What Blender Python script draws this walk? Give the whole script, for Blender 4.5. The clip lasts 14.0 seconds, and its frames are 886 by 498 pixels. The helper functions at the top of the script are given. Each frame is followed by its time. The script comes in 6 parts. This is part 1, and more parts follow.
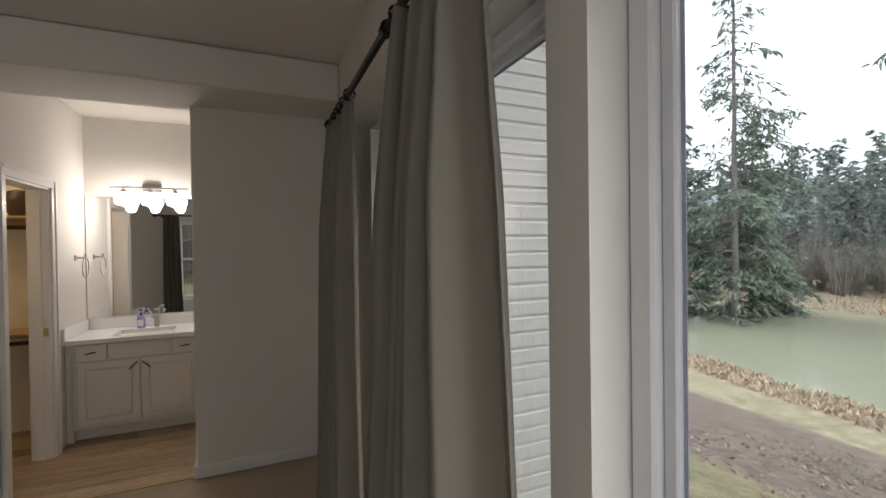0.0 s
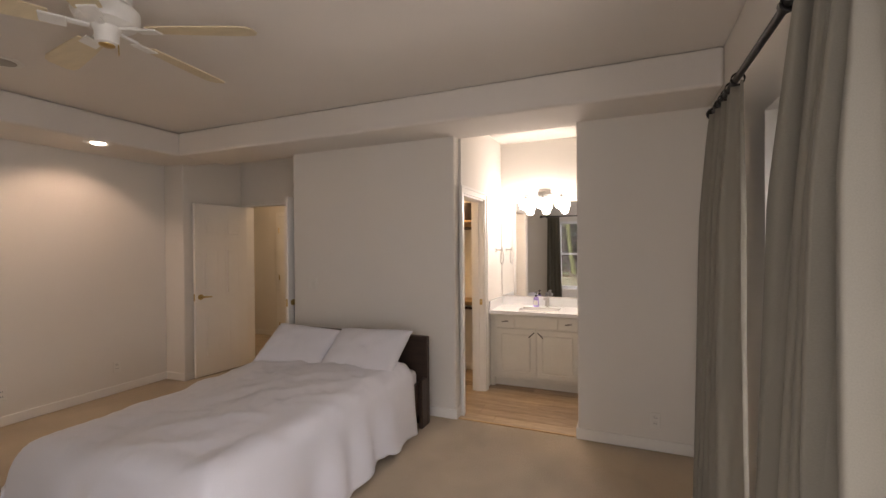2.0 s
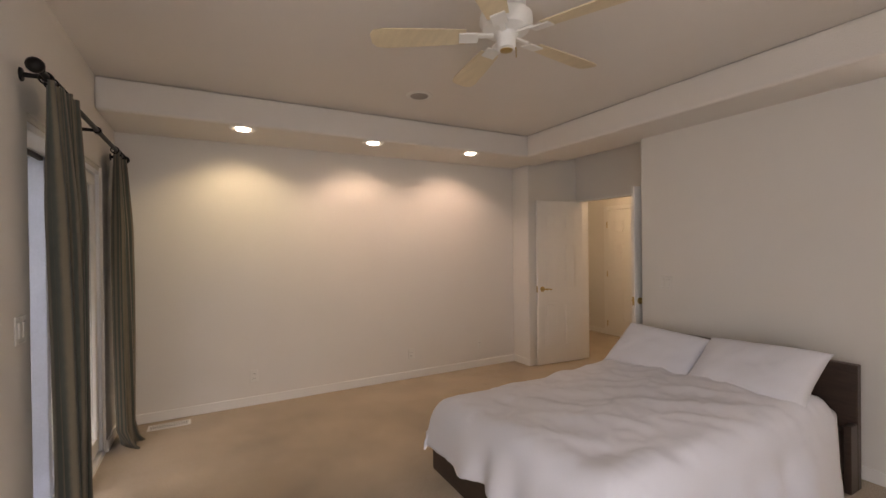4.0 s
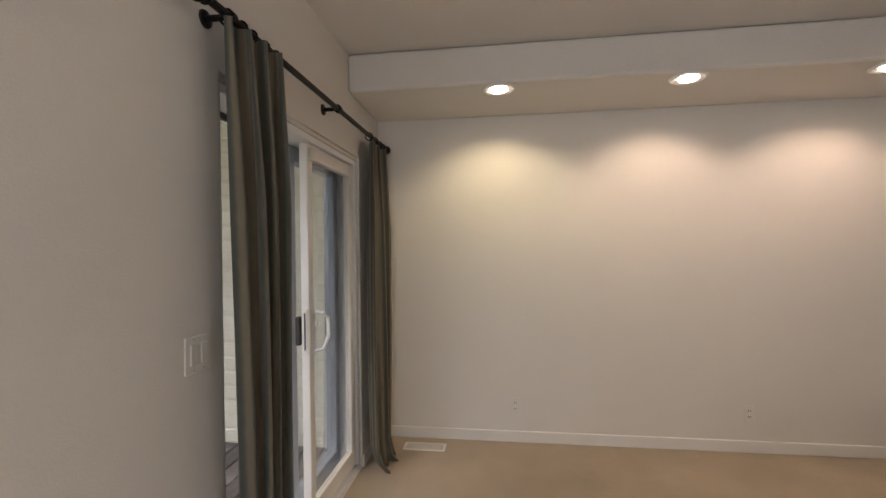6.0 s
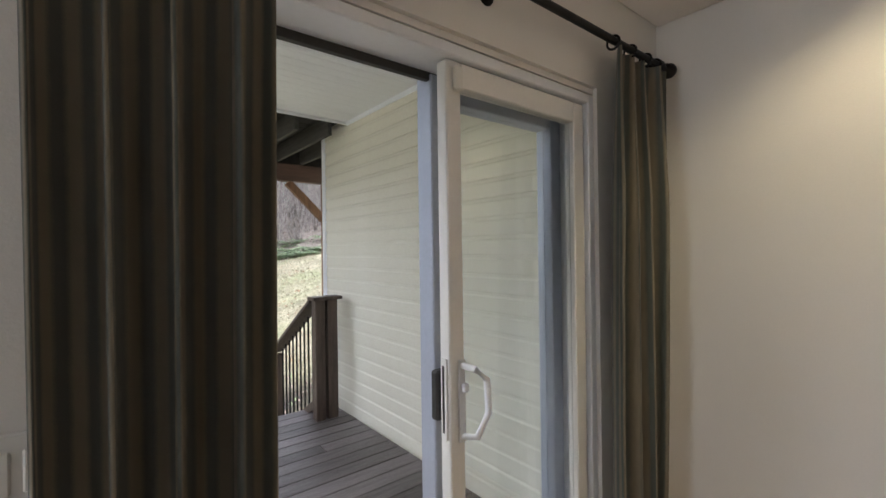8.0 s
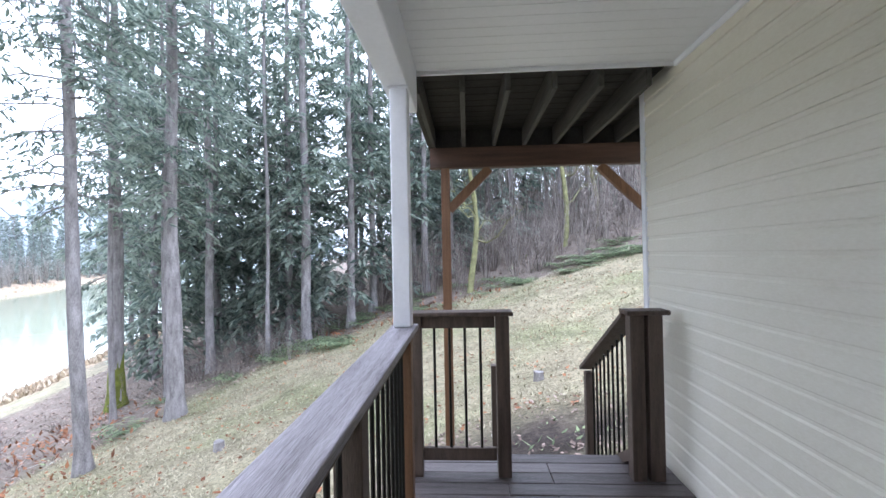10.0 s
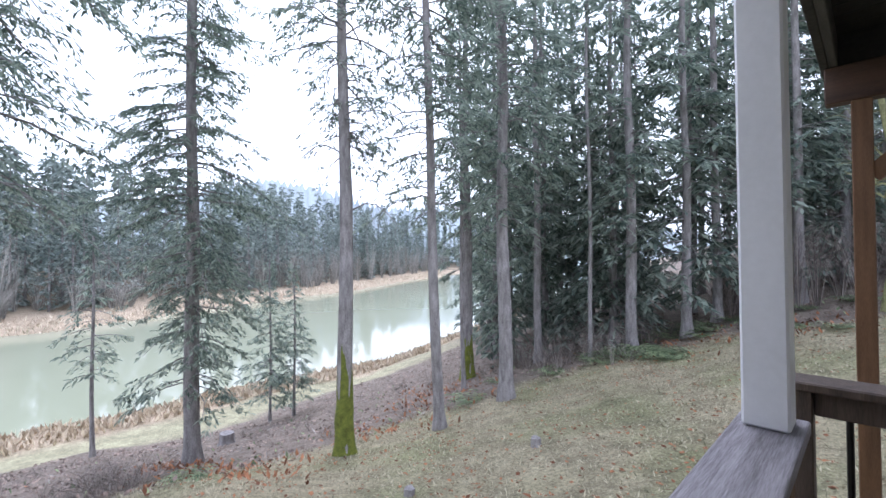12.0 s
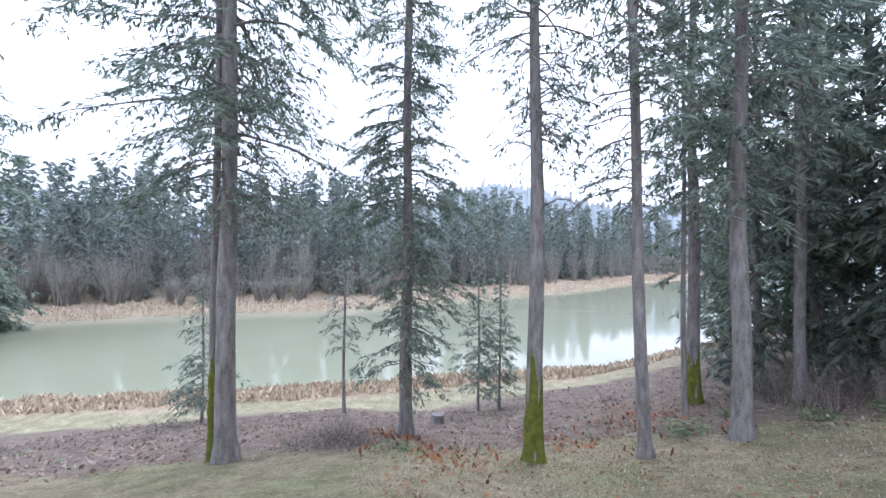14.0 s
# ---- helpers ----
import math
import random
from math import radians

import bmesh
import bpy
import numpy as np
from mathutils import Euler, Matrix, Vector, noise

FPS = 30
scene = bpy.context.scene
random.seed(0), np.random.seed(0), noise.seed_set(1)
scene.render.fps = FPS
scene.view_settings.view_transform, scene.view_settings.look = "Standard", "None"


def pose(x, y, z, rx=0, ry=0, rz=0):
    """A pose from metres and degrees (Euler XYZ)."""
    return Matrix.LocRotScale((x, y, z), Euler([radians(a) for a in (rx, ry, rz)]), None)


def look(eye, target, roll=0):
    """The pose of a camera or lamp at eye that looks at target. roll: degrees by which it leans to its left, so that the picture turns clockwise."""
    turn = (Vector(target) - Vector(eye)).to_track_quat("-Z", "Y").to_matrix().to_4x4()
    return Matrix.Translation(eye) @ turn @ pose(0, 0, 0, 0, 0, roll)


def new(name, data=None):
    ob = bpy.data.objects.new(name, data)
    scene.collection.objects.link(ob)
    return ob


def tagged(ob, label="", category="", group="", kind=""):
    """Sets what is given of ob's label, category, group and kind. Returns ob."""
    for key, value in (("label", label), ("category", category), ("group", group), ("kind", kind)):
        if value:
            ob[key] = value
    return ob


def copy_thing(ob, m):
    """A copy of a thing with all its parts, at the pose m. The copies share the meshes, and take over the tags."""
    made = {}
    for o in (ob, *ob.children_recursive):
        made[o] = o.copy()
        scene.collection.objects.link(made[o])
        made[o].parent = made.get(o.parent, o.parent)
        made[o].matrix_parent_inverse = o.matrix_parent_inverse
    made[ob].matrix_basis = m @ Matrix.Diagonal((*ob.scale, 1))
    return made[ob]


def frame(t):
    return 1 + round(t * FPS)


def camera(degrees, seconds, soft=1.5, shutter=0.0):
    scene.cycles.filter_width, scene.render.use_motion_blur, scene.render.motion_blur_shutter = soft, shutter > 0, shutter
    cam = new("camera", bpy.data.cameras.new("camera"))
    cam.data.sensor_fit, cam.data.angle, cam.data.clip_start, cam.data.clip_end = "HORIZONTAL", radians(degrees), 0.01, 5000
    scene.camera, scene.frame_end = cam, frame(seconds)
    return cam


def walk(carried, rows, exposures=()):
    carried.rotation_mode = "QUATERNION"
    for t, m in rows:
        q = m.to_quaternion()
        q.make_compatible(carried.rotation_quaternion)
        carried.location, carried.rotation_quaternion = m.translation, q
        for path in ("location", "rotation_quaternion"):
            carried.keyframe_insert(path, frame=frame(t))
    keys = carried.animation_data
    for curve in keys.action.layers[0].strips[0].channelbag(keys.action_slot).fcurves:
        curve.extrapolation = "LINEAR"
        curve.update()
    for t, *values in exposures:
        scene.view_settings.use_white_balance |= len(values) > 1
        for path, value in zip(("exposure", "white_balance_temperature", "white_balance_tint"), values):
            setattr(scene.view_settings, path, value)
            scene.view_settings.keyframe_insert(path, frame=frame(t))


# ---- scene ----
cam = camera(91.6, 14.0)
LENS_ROWS = [
    (0.0, look((0.398, -3.262, 1.527), (1.188, -1.424, 1.507), -0.8)),
    (0.5, look((0.366, -3.303, 1.523), (0.727, -1.336, 1.515), -0.5)),
    (1.0, look((0.356, -3.342, 1.510), (0.296, -1.343, 1.505), -0.4)),
    (1.5, look((0.346, -3.415, 1.506), (-0.078, -1.461, 1.497), -0.4)),
    (2.0, look((0.340, -3.492, 1.508), (-0.436, -1.649, 1.495), -0.5)),
    (2.5, look((0.276, -3.525, 1.506), (-0.824, -1.854, 1.494), -0.5)),
    (3.0, look((0.189, -3.550, 1.506), (-1.182, -2.095, 1.493), -0.6)),
    (3.5, look((0.061, -3.556, 1.499), (-1.533, -2.348, 1.486), -0.6)),
    (4.0, look((-0.125, -3.559, 1.480), (-1.885, -2.608, 1.468), -0.7)),
    (4.2, look((-0.227, -3.547, 1.476), (-2.039, -2.700, 1.465), -0.7)),
    (6.3, look((-1.459, -3.293, 1.482), (-3.407, -3.747, 1.475), -0.7)),
    (6.5, look((-1.581, -3.285, 1.482), (-3.495, -3.865, 1.479), -0.7)),
    (7.0, look((-1.910, -3.272, 1.492), (-3.698, -4.169, 1.490), -0.6)),
    (7.2, look((-2.066, -3.261, 1.497), (-3.772, -4.305, 1.488), -0.5)),
    (8.2, pose(-2.690, -3.400, 1.475, 90.2, 0.9, 145.5)),
    (9.3, pose(-2.987, -3.866, 1.452, 90.46, 1.24, 166.61)),
    (9.5, pose(-3.024, -3.965, 1.453, 90.55, 1.10, 171.41)),
    (10.0, pose(-3.057, -4.184, 1.462, 90.60, 1.08, 183.10)),
    (10.2, pose(-3.047, -4.282, 1.464, 90.75, 0.93, 188.37)),
    (10.5, pose(-2.998, -4.428, 1.472, 90.81, 0.83, 195.73)),
    (11.0, pose(-2.945, -4.640, 1.476, 90.88, 0.72, 207.47)),
    (11.5, pose(-2.920, -4.934, 1.473, 90.88, 0.60, 217.96)),
    (12.0, pose(-2.885, -5.264, 1.490, 90.80, 0.55, 224.93)),
    (12.5, pose(-2.870, -5.575, 1.475, 90.84, 0.36, 232.46)),
    (13.0, pose(-2.838, -5.764, 1.470, 90.80, 0.10, 238.53)),
    (13.5, pose(-2.825, -6.030, 1.470, 90.80, -0.13, 245.10)),
    (14.0, pose(-2.800, -6.250, 1.470, 90.79, -0.29, 253.45)),
]
EXPOSURES = [(0.0, -0.62, 6500, 14), (0.5, -0.35, 6600, 16), (1.0, 0.0, 6700, 18), (2.0, 0.4, 7000, 22), (2.5, 0.42, 7000, 22), (3.0, 0.58, 7000, 22), (4.2, 0.66, 6900, 22), (6.3, 0.74, 6400, 16), (7.2, 0.74, 6200, 14),
             (8.4, 0.8, 5900, 14), (9.3, 0.92, 5600, 16), (10.0, 0.62, 5550, 17), (10.5, 0.28, 5600, 18), (11.5, -0.08, 5650, 18), (12.5, -0.32, 5650, 18), (14.0, -0.46, 5650, 18)]
walk(cam, LENS_ROWS, EXPOSURES)

# ---- sky, sun and lamps ----
world = bpy.data.worlds.new("overcast")
scene.world = world
world.use_nodes = True
wn = world.node_tree.nodes
wl = world.node_tree.links
wn.clear()
w_out = wn.new("ShaderNodeOutputWorld")
w_bg = wn.new("ShaderNodeBackground")
w_sky = wn.new("ShaderNodeTexSky")
w_sky.sky_type = "NISHITA"
w_sky.sun_disc = False
w_sky.sun_elevation = radians(49)
w_sky.sun_rotation = radians(131)
w_sky.air_density, w_sky.dust_density, w_sky.ozone_density = 1.0, 6.0, 1.0
# a closed cloud cover over the blue sky
w_mix = wn.new("ShaderNodeMixRGB")
w_mix.inputs[0].default_value = 0.86
w_mix.inputs[2].default_value = (20.0, 21.0, 22.8, 1)
wl.new(w_sky.outputs[0], w_mix.inputs[1])
wl.new(w_mix.outputs[0], w_bg.inputs[0])
w_bg.inputs[1].default_value = 0.15
wl.new(w_bg.outputs[0], w_out.inputs[0])


def lamp(name, kind, power, color, m, size=0.1, size_y=None, spot=None):
    data = bpy.data.lights.new(name, kind)
    data.energy = power
    data.color = color
    if kind == "AREA":
        data.size = size
        if size_y:
            data.shape, data.size_y = "RECTANGLE", size_y
    elif kind == "SUN":
        data.angle = size
    else:
        data.shadow_soft_size = size
    if spot:
        data.spot_size, data.spot_blend = radians(spot), 0.6
    ob = new(name, data)
    ob.matrix_world = m
    return ob


lamp("sun_through_cloud", "SUN", 1.9, (1.0, 0.98, 0.95), look((34, -30, 52), (0, 0, 0)), radians(40))
SOFFIT, TRAY = 2.46, 2.70
LAMP_SPOTS = [(-3.99, -3.31), (-3.99, -2.20), (-3.99, -1.13)]
for (lx, ly), col in zip(LAMP_SPOTS, ((1.0, 0.83, 0.50), (1.0, 0.76, 0.55), (1.0, 0.75, 0.56))):
    lamp("downlight_lamp", "SPOT", 13, col, look((lx, ly, SOFFIT - 0.04), (lx - 0.55, ly, 0.9)), 0.04, spot=125)
for vx in (-0.68, -0.49, -0.285):
    lamp("vanity_lamp", "POINT", 6.5, (1.0, 0.93, 0.84), Matrix.Translation((vx, 1.34, 1.91)), 0.045)
lamp("closet_lamp", "POINT", 15, (1.0, 0.72, 0.38), Matrix.Translation((-1.9, 0.7, 2.45)), 0.08)
lamp("hall_lamp", "POINT", 14, (1.0, 0.75, 0.45), Matrix.Translation((-3.9, 1.6, 2.35)), 0.1)
# the sky's light through the parts of two window openings
lamp("daylight_window", "AREA", 11, (0.93, 0.97, 1.0), look((0.99, -3.46, 1.28), (-2, -3.2, 1.0)), 0.70, 1.5)
lamp("daylight_window", "AREA", 10, (0.93, 0.97, 1.0), look((-0.02, -4.32, 1.28), (-0.3, 0, 1.0)), 0.62, 1.4)


# ---- materials ----
def material(name, color, rough=0.6, metal=0.0, var=0.12, scale=6.0, fine=60.0, bump=0.0, bump_scale=80.0,
             color2=None, stretch=None, sheen=0.0, spec=0.5, per_object=0.0, coords="Object", per_island=0.0):
    m = bpy.data.materials.new(name)
    m.use_nodes = True
    n, l = m.node_tree.nodes, m.node_tree.links
    b = n["Principled BSDF"]
    b.inputs["Roughness"].default_value = rough
    b.inputs["Metallic"].default_value = metal
    b.inputs["Specular IOR Level"].default_value = spec
    if sheen:
        b.inputs["Sheen Weight"].default_value = sheen
    tc = n.new("ShaderNodeTexCoord")
    mp = n.new("ShaderNodeMapping")
    l.new(tc.outputs[coords], mp.inputs[0])
    if stretch:
        mp.inputs["Scale"].default_value = stretch
    big = n.new("ShaderNodeTexNoise")
    big.inputs["Scale"].default_value = scale
    big.inputs["Detail"].default_value = 5
    small = n.new("ShaderNodeTexNoise")
    small.inputs["Scale"].default_value = fine
    small.inputs["Detail"].default_value = 3
    l.new(mp.outputs[0], big.inputs["Vector"])
    l.new(mp.outputs[0], small.inputs["Vector"])
    add = n.new("ShaderNodeMath")
    add.operation = "MULTIPLY_ADD"
    add.inputs[1].default_value = 0.45
    l.new(small.outputs[0], add.inputs[0])
    half = n.new("ShaderNodeMath")
    half.operation = "MULTIPLY"
    half.inputs[1].default_value = 0.55
    l.new(big.outputs[0], half.inputs[0])
    l.new(half.outputs[0], add.inputs[2])
    fac = add.outputs[0]
    if per_object or per_island:
        src = n.new("ShaderNodeObjectInfo").outputs["Random"] if per_object else n.new("ShaderNodeNewGeometry").outputs["Random Per Island"]
        po = n.new("ShaderNodeMath")
        po.operation = "MULTIPLY_ADD"
        po.inputs[1].default_value = per_object or per_island
        l.new(src, po.inputs[0])
        sub = n.new("ShaderNodeMath")
        sub.operation = "SUBTRACT"
        sub.inputs[1].default_value = (per_object or per_island) / 2
        l.new(fac, sub.inputs[0])
        l.new(sub.outputs[0], po.inputs[2])
        fac = po.outputs[0]
    ramp = n.new("ShaderNodeValToRGB")
    c1 = tuple(max(0.0, c * (1 - var)) for c in color)
    c2 = color2 or tuple(min(1.0, c * (1 + var)) for c in color)
    ramp.color_ramp.elements[0].color = (*c1, 1)
    ramp.color_ramp.elements[1].color = (*c2, 1)
    ramp.color_ramp.elements[0].position, ramp.color_ramp.elements[1].position = 0.32, 0.68
    l.new(fac, ramp.inputs[0])
    l.new(ramp.outputs[0], b.inputs["Base Color"])
    if bump:
        bn = n.new("ShaderNodeTexNoise")
        bn.inputs["Scale"].default_value = bump_scale
        bn.inputs["Detail"].default_value = 4
        l.new(mp.outputs[0], bn.inputs["Vector"])
        bp = n.new("ShaderNodeBump")
        bp.inputs["Strength"].default_value = bump
        bp.inputs["Distance"].default_value = 0.01
        l.new(bn.outputs[0], bp.inputs["Height"])
        l.new(bp.outputs[0], b.inputs["Normal"])
    return m


def glowing(name, color, strength):
    m = bpy.data.materials.new(name)
    m.use_nodes = True
    b = m.node_tree.nodes["Principled BSDF"]
    b.inputs["Base Color"].default_value = (0.9, 0.88, 0.84, 1)
    b.inputs["Emission Color"].default_value = (*color, 1)
    b.inputs["Emission Strength"].default_value = strength
    return m


def glass_material(name, color=(1, 1, 1), ior=1.45, rough=0.0):
    m = bpy.data.materials.new(name)
    m.use_nodes = True
    b = m.node_tree.nodes["Principled BSDF"]
    b.inputs["Base Color"].default_value = (*color, 1)
    b.inputs["Transmission Weight"].default_value = 1.0
    b.inputs["Roughness"].default_value = rough
    b.inputs["IOR"].default_value = ior
    return m


M = {}
M["wall"] = material("wall_paint", (0.74, 0.71, 0.66), 0.75, var=0.025, scale=1.2, fine=220, bump=0.10, bump_scale=170)
M["ceil"] = material("ceiling_paint", (0.74, 0.70, 0.65), 0.85, var=0.03, scale=1.5, fine=160, bump=0.22, bump_scale=120)
M["trim"] = material("white_trim_paint", (0.80, 0.78, 0.74), 0.4, var=0.03, scale=3, fine=90, bump=0.03)
M["carpet"] = material("beige_carpet", (0.45, 0.36, 0.255), 0.95, var=0.32, scale=1.8, fine=110, bump=0.9, bump_scale=180, sheen=0.3, spec=0.1)
M["vinylwood"] = material("wood_plank_floor", (0.30, 0.20, 0.12), 0.38, var=0.32, scale=5, fine=38, stretch=(0.35, 3.2, 1), bump=0.06, color2=(0.50, 0.37, 0.24), per_object=0.25)
M["darkwood"] = material("dark_brown_veneer", (0.045, 0.028, 0.020), 0.42, var=0.35, scale=8, fine=90, stretch=(1, 8, 8), bump=0.04)
M["iron"] = material("black_iron", (0.012, 0.011, 0.010), 0.45, 0.6, var=0.3, scale=12, fine=90, bump=0.08)
M["vinyl"] = material("white_vinyl_frame", (0.82, 0.83, 0.85), 0.35, var=0.03, scale=5, fine=60)
M["bluegrey"] = material("aluminium_screen_stile", (0.42, 0.45, 0.53), 0.4, 0.3, var=0.06, scale=5, fine=80)
M["steel"] = material("brushed_nickel", (0.52, 0.50, 0.47), 0.28, 1.0, var=0.08, scale=20, fine=160)
M["bronze"] = material("dark_bronze_pull", (0.08, 0.065, 0.05), 0.35, 0.9, var=0.2, scale=20, fine=120)
M["brass"] = material("worn_brass", (0.52, 0.38, 0.16), 0.3, 1.0, var=0.12, scale=18, fine=120)
M["cabinet"] = material("painted_cabinet", (0.70, 0.67, 0.60), 0.42, var=0.04, scale=4, fine=70, bump=0.03)
M["quartz"] = material("white_quartz", (0.84, 0.84, 0.83), 0.2, var=0.03, scale=4, fine=50)
M["mirror"] = material("mirror_silver", (0.93, 0.94, 0.94), 0.015, 1.0, var=0.0)
M["plastic"] = material("ivory_plastic", (0.74, 0.72, 0.67), 0.35, var=0.03, scale=9, fine=70)
M["slot"] = material("dark_slot", (0.03, 0.028, 0.025), 0.6, var=0.1)
M["bladewood"] = material("pale_fan_blade", (0.66, 0.56, 0.38), 0.45, var=0.10, scale=5, fine=60, stretch=(1, 6, 1))
M["fanwhite"] = material("white_enamel", (0.80, 0.79, 0.75), 0.3, var=0.03, scale=6, fine=60)
M["lampglow"] = glowing("lit_bulb", (1.0, 0.86, 0.66), 9.0)
M["shadeglow"] = glowing("lit_opal_glass", (1.0, 0.96, 0.90), 5.0)
M["glass"] = glass_material("window_glass", (0.96, 0.98, 0.97))
M["lavender"] = material("lavender_liquid_soap", (0.36, 0.28, 0.62), 0.25, var=0.1, scale=20, fine=80)
M["closetwood"] = material("closet_shelf_wood", (0.50, 0.34, 0.18), 0.55, var=0.15, scale=6, fine=60, stretch=(1, 6, 1))
M["siding"] = material("cream_lap_siding", (0.74, 0.70, 0.58), 0.55, var=0.05, scale=1.4, fine=40, stretch=(1, 1, 3), bump=0.05, bump_scale=60, color2=(0.79, 0.76, 0.66))
M["siding_white"] = material("white_lap_siding", (0.83, 0.83, 0.82), 0.5, var=0.03, scale=1.4, fine=40, stretch=(1, 1, 3), bump=0.04, bump_scale=60)
M["soffit"] = material("white_soffit_panel", (0.78, 0.79, 0.80), 0.5, var=0.04, scale=1.2, fine=50)
M["whitewood"] = material("white_painted_post", (0.78, 0.79, 0.84), 0.5, var=0.05, scale=2, fine=50, bump=0.05)
M["deck"] = material("weathered_deck_board", (0.075, 0.062, 0.058), 0.38, var=0.35, scale=4, fine=60, stretch=(0.6, 7, 7), bump=0.25, bump_scale=40, color2=(0.17, 0.15, 0.15), per_object=0.3)
M["railtop"] = material("grey_worn_rail_board", (0.17, 0.15, 0.16), 0.6, var=0.4, scale=5, fine=45, stretch=(9, 0.5, 9), bump=0.4, bump_scale=30, color2=(0.36, 0.34, 0.37))
M["railwood"] = material("dark_stained_rail_wood", (0.060, 0.040, 0.030), 0.6, var=0.4, scale=5, fine=60, stretch=(7, 7, 0.6), bump=0.25, bump_scale=40, color2=(0.12, 0.085, 0.065))
M["cedar"] = material("cedar_post_wood", (0.155, 0.078, 0.036), 0.65, var=0.4, scale=4, fine=60, stretch=(7, 7, 0.6), bump=0.2, bump_scale=40)
M["beam"] = material("dark_cedar_beam", (0.080, 0.043, 0.027), 0.7, var=0.4, scale=4, fine=60, stretch=(0.6, 7, 7), bump=0.2, bump_scale=40)
# joist and underdeck hold the upper deck's shade in their dark colours
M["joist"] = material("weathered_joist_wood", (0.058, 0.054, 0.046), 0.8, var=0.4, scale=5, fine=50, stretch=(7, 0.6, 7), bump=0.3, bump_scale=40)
M["underdeck"] = material("shade_dark_deck_underside", (0.028, 0.025, 0.020), 0.8, var=0.5, scale=5, fine=50, bump=0.4, bump_scale=40)
M["concrete"] = material("damp_concrete", (0.26, 0.26, 0.26), 0.8, var=0.15, scale=4, fine=80, bump=0.3, bump_scale=60)


# ---- mesh helpers ----
def add_box(bm, x0, x1, y0, y1, z0, z1, bevel=0.0, seg=1):
    r = bmesh.ops.create_cube(bm, size=1.0)
    vs = r["verts"]
    for v in vs:
        v.co = Vector((x0 + (v.co.x + 0.5) * (x1 - x0), y0 + (v.co.y + 0.5) * (y1 - y0), z0 + (v.co.z + 0.5) * (z1 - z0)))
    if bevel:
        es = list({e for v in vs for e in v.link_edges})
        bmesh.ops.bevel(bm, geom=es, offset=bevel, segments=seg, affect="EDGES", profile=0.5)
    return vs


def add_tube(bm, path, radius, sides=10, cap=True):
    """A round bar along a list of points; radius may be a number or one for each point."""
    path = [Vector(p) for p in path]
    rad = radius if isinstance(radius, (list, tuple)) else [radius] * len(path)
    rings = []
    up = Vector((0, 0, 1))
    for i, p in enumerate(path):
        d = (path[min(i + 1, len(path) - 1)] - path[max(i - 1, 0)])
        d = d.normalized() if d.length > 1e-9 else up
        a = d.cross(up if abs(d.z) < 0.95 else Vector((1, 0, 0))).normalized()
        b = d.cross(a)
        rings.append([bm.verts.new(p + rad[i] * (math.cos(2 * math.pi * k / sides) * a + math.sin(2 * math.pi * k / sides) * b)) for k in range(sides)])
    for r0, r1 in zip(rings, rings[1:]):
        for k in range(sides):
            bm.faces.new((r0[k], r0[(k + 1) % sides], r1[(k + 1) % sides], r1[k]))
    if cap:
        bm.faces.new(rings[0][::-1])
        bm.faces.new(rings[-1])
    return rings


def add_lathe(bm, profile, centre=(0, 0, 0), sides=24):
    """profile: (radius, z) from bottom to top."""
    c = Vector(centre)
    rings = [[bm.verts.new(c + Vector((r * math.cos(2 * math.pi * k / sides), r * math.sin(2 * math.pi * k / sides), z))) for k in range(sides)] for r, z in profile]
    for r0, r1 in zip(rings, rings[1:]):
        for k in range(sides):
            bm.faces.new((r0[k], r0[(k + 1) % sides], r1[(k + 1) % sides], r1[k]))
    bm.faces.new(rings[0][::-1])
    bm.faces.new(rings[-1])


def finish(name, bm, mat, smooth=False):
    bmesh.ops.recalc_face_normals(bm, faces=bm.faces)
    me = bpy.data.meshes.new(name)
    bm.to_mesh(me)
    bm.free()
    if smooth:
        for p in me.polygons:
            p.use_smooth = True
        me.set_sharp_from_angle(angle=radians(40))
    for one in (mat if isinstance(mat, (list, tuple)) else [mat]):
        me.materials.append(one)
    return new(name, me)


def part(name, bm, mat, parent, label="", smooth=False):
    ob = finish(name, bm, mat, smooth)
    ob.parent = parent
    if label:
        tagged(ob, label)
    return ob


def thing(name, label, category, at=(0, 0, 0), rz=0.0, group=""):
    ob = new(name)
    ob.empty_display_size = 0.1
    ob.matrix_world = pose(*at, 0, 0, rz)
    return tagged(ob, label, category, group)


def structure(name, bm, mat, label, category="", smooth=False):
    return tagged(finish(name, bm, mat, smooth), label, category or name.split("_")[0], kind="structure")


def boxes(*rows, bevel=0.0, seg=1):
    bm = bmesh.new()
    for r in rows:
        add_box(bm, *r, bevel=bevel, seg=seg)
    return bm


def box_part(name, dims, mat, parent, label="", bevel=0.004, seg=1):
    return part(name, boxes(dims, bevel=bevel, seg=seg), mat, parent, label)


# ---- the room's shell ----
WX, EX, NY, SY = -4.57, 0.90, 0.0, -4.25        # inner faces: lamp wall, window wall, headboard wall, sliding-door wall
TOP = 2.86
structure("wall_west", boxes((WX - 0.14, WX, SY - 0.15, -0.13, -0.1, TOP), (WX - 0.14, -4.27, -0.13, 0.68, -0.1, TOP), bevel=0.012, seg=2), M["wall"], "off-white painted plaster wall under the recessed lamps")
structure("wall_north", boxes((-2.80, -1.02, 0.0, 0.12, -0.1, TOP), (0.0, EX + 0.15, 0.0, 0.12, -0.1, TOP), bevel=0.016, seg=3), M["wall"], "off-white painted wall behind the bed with rounded corners")
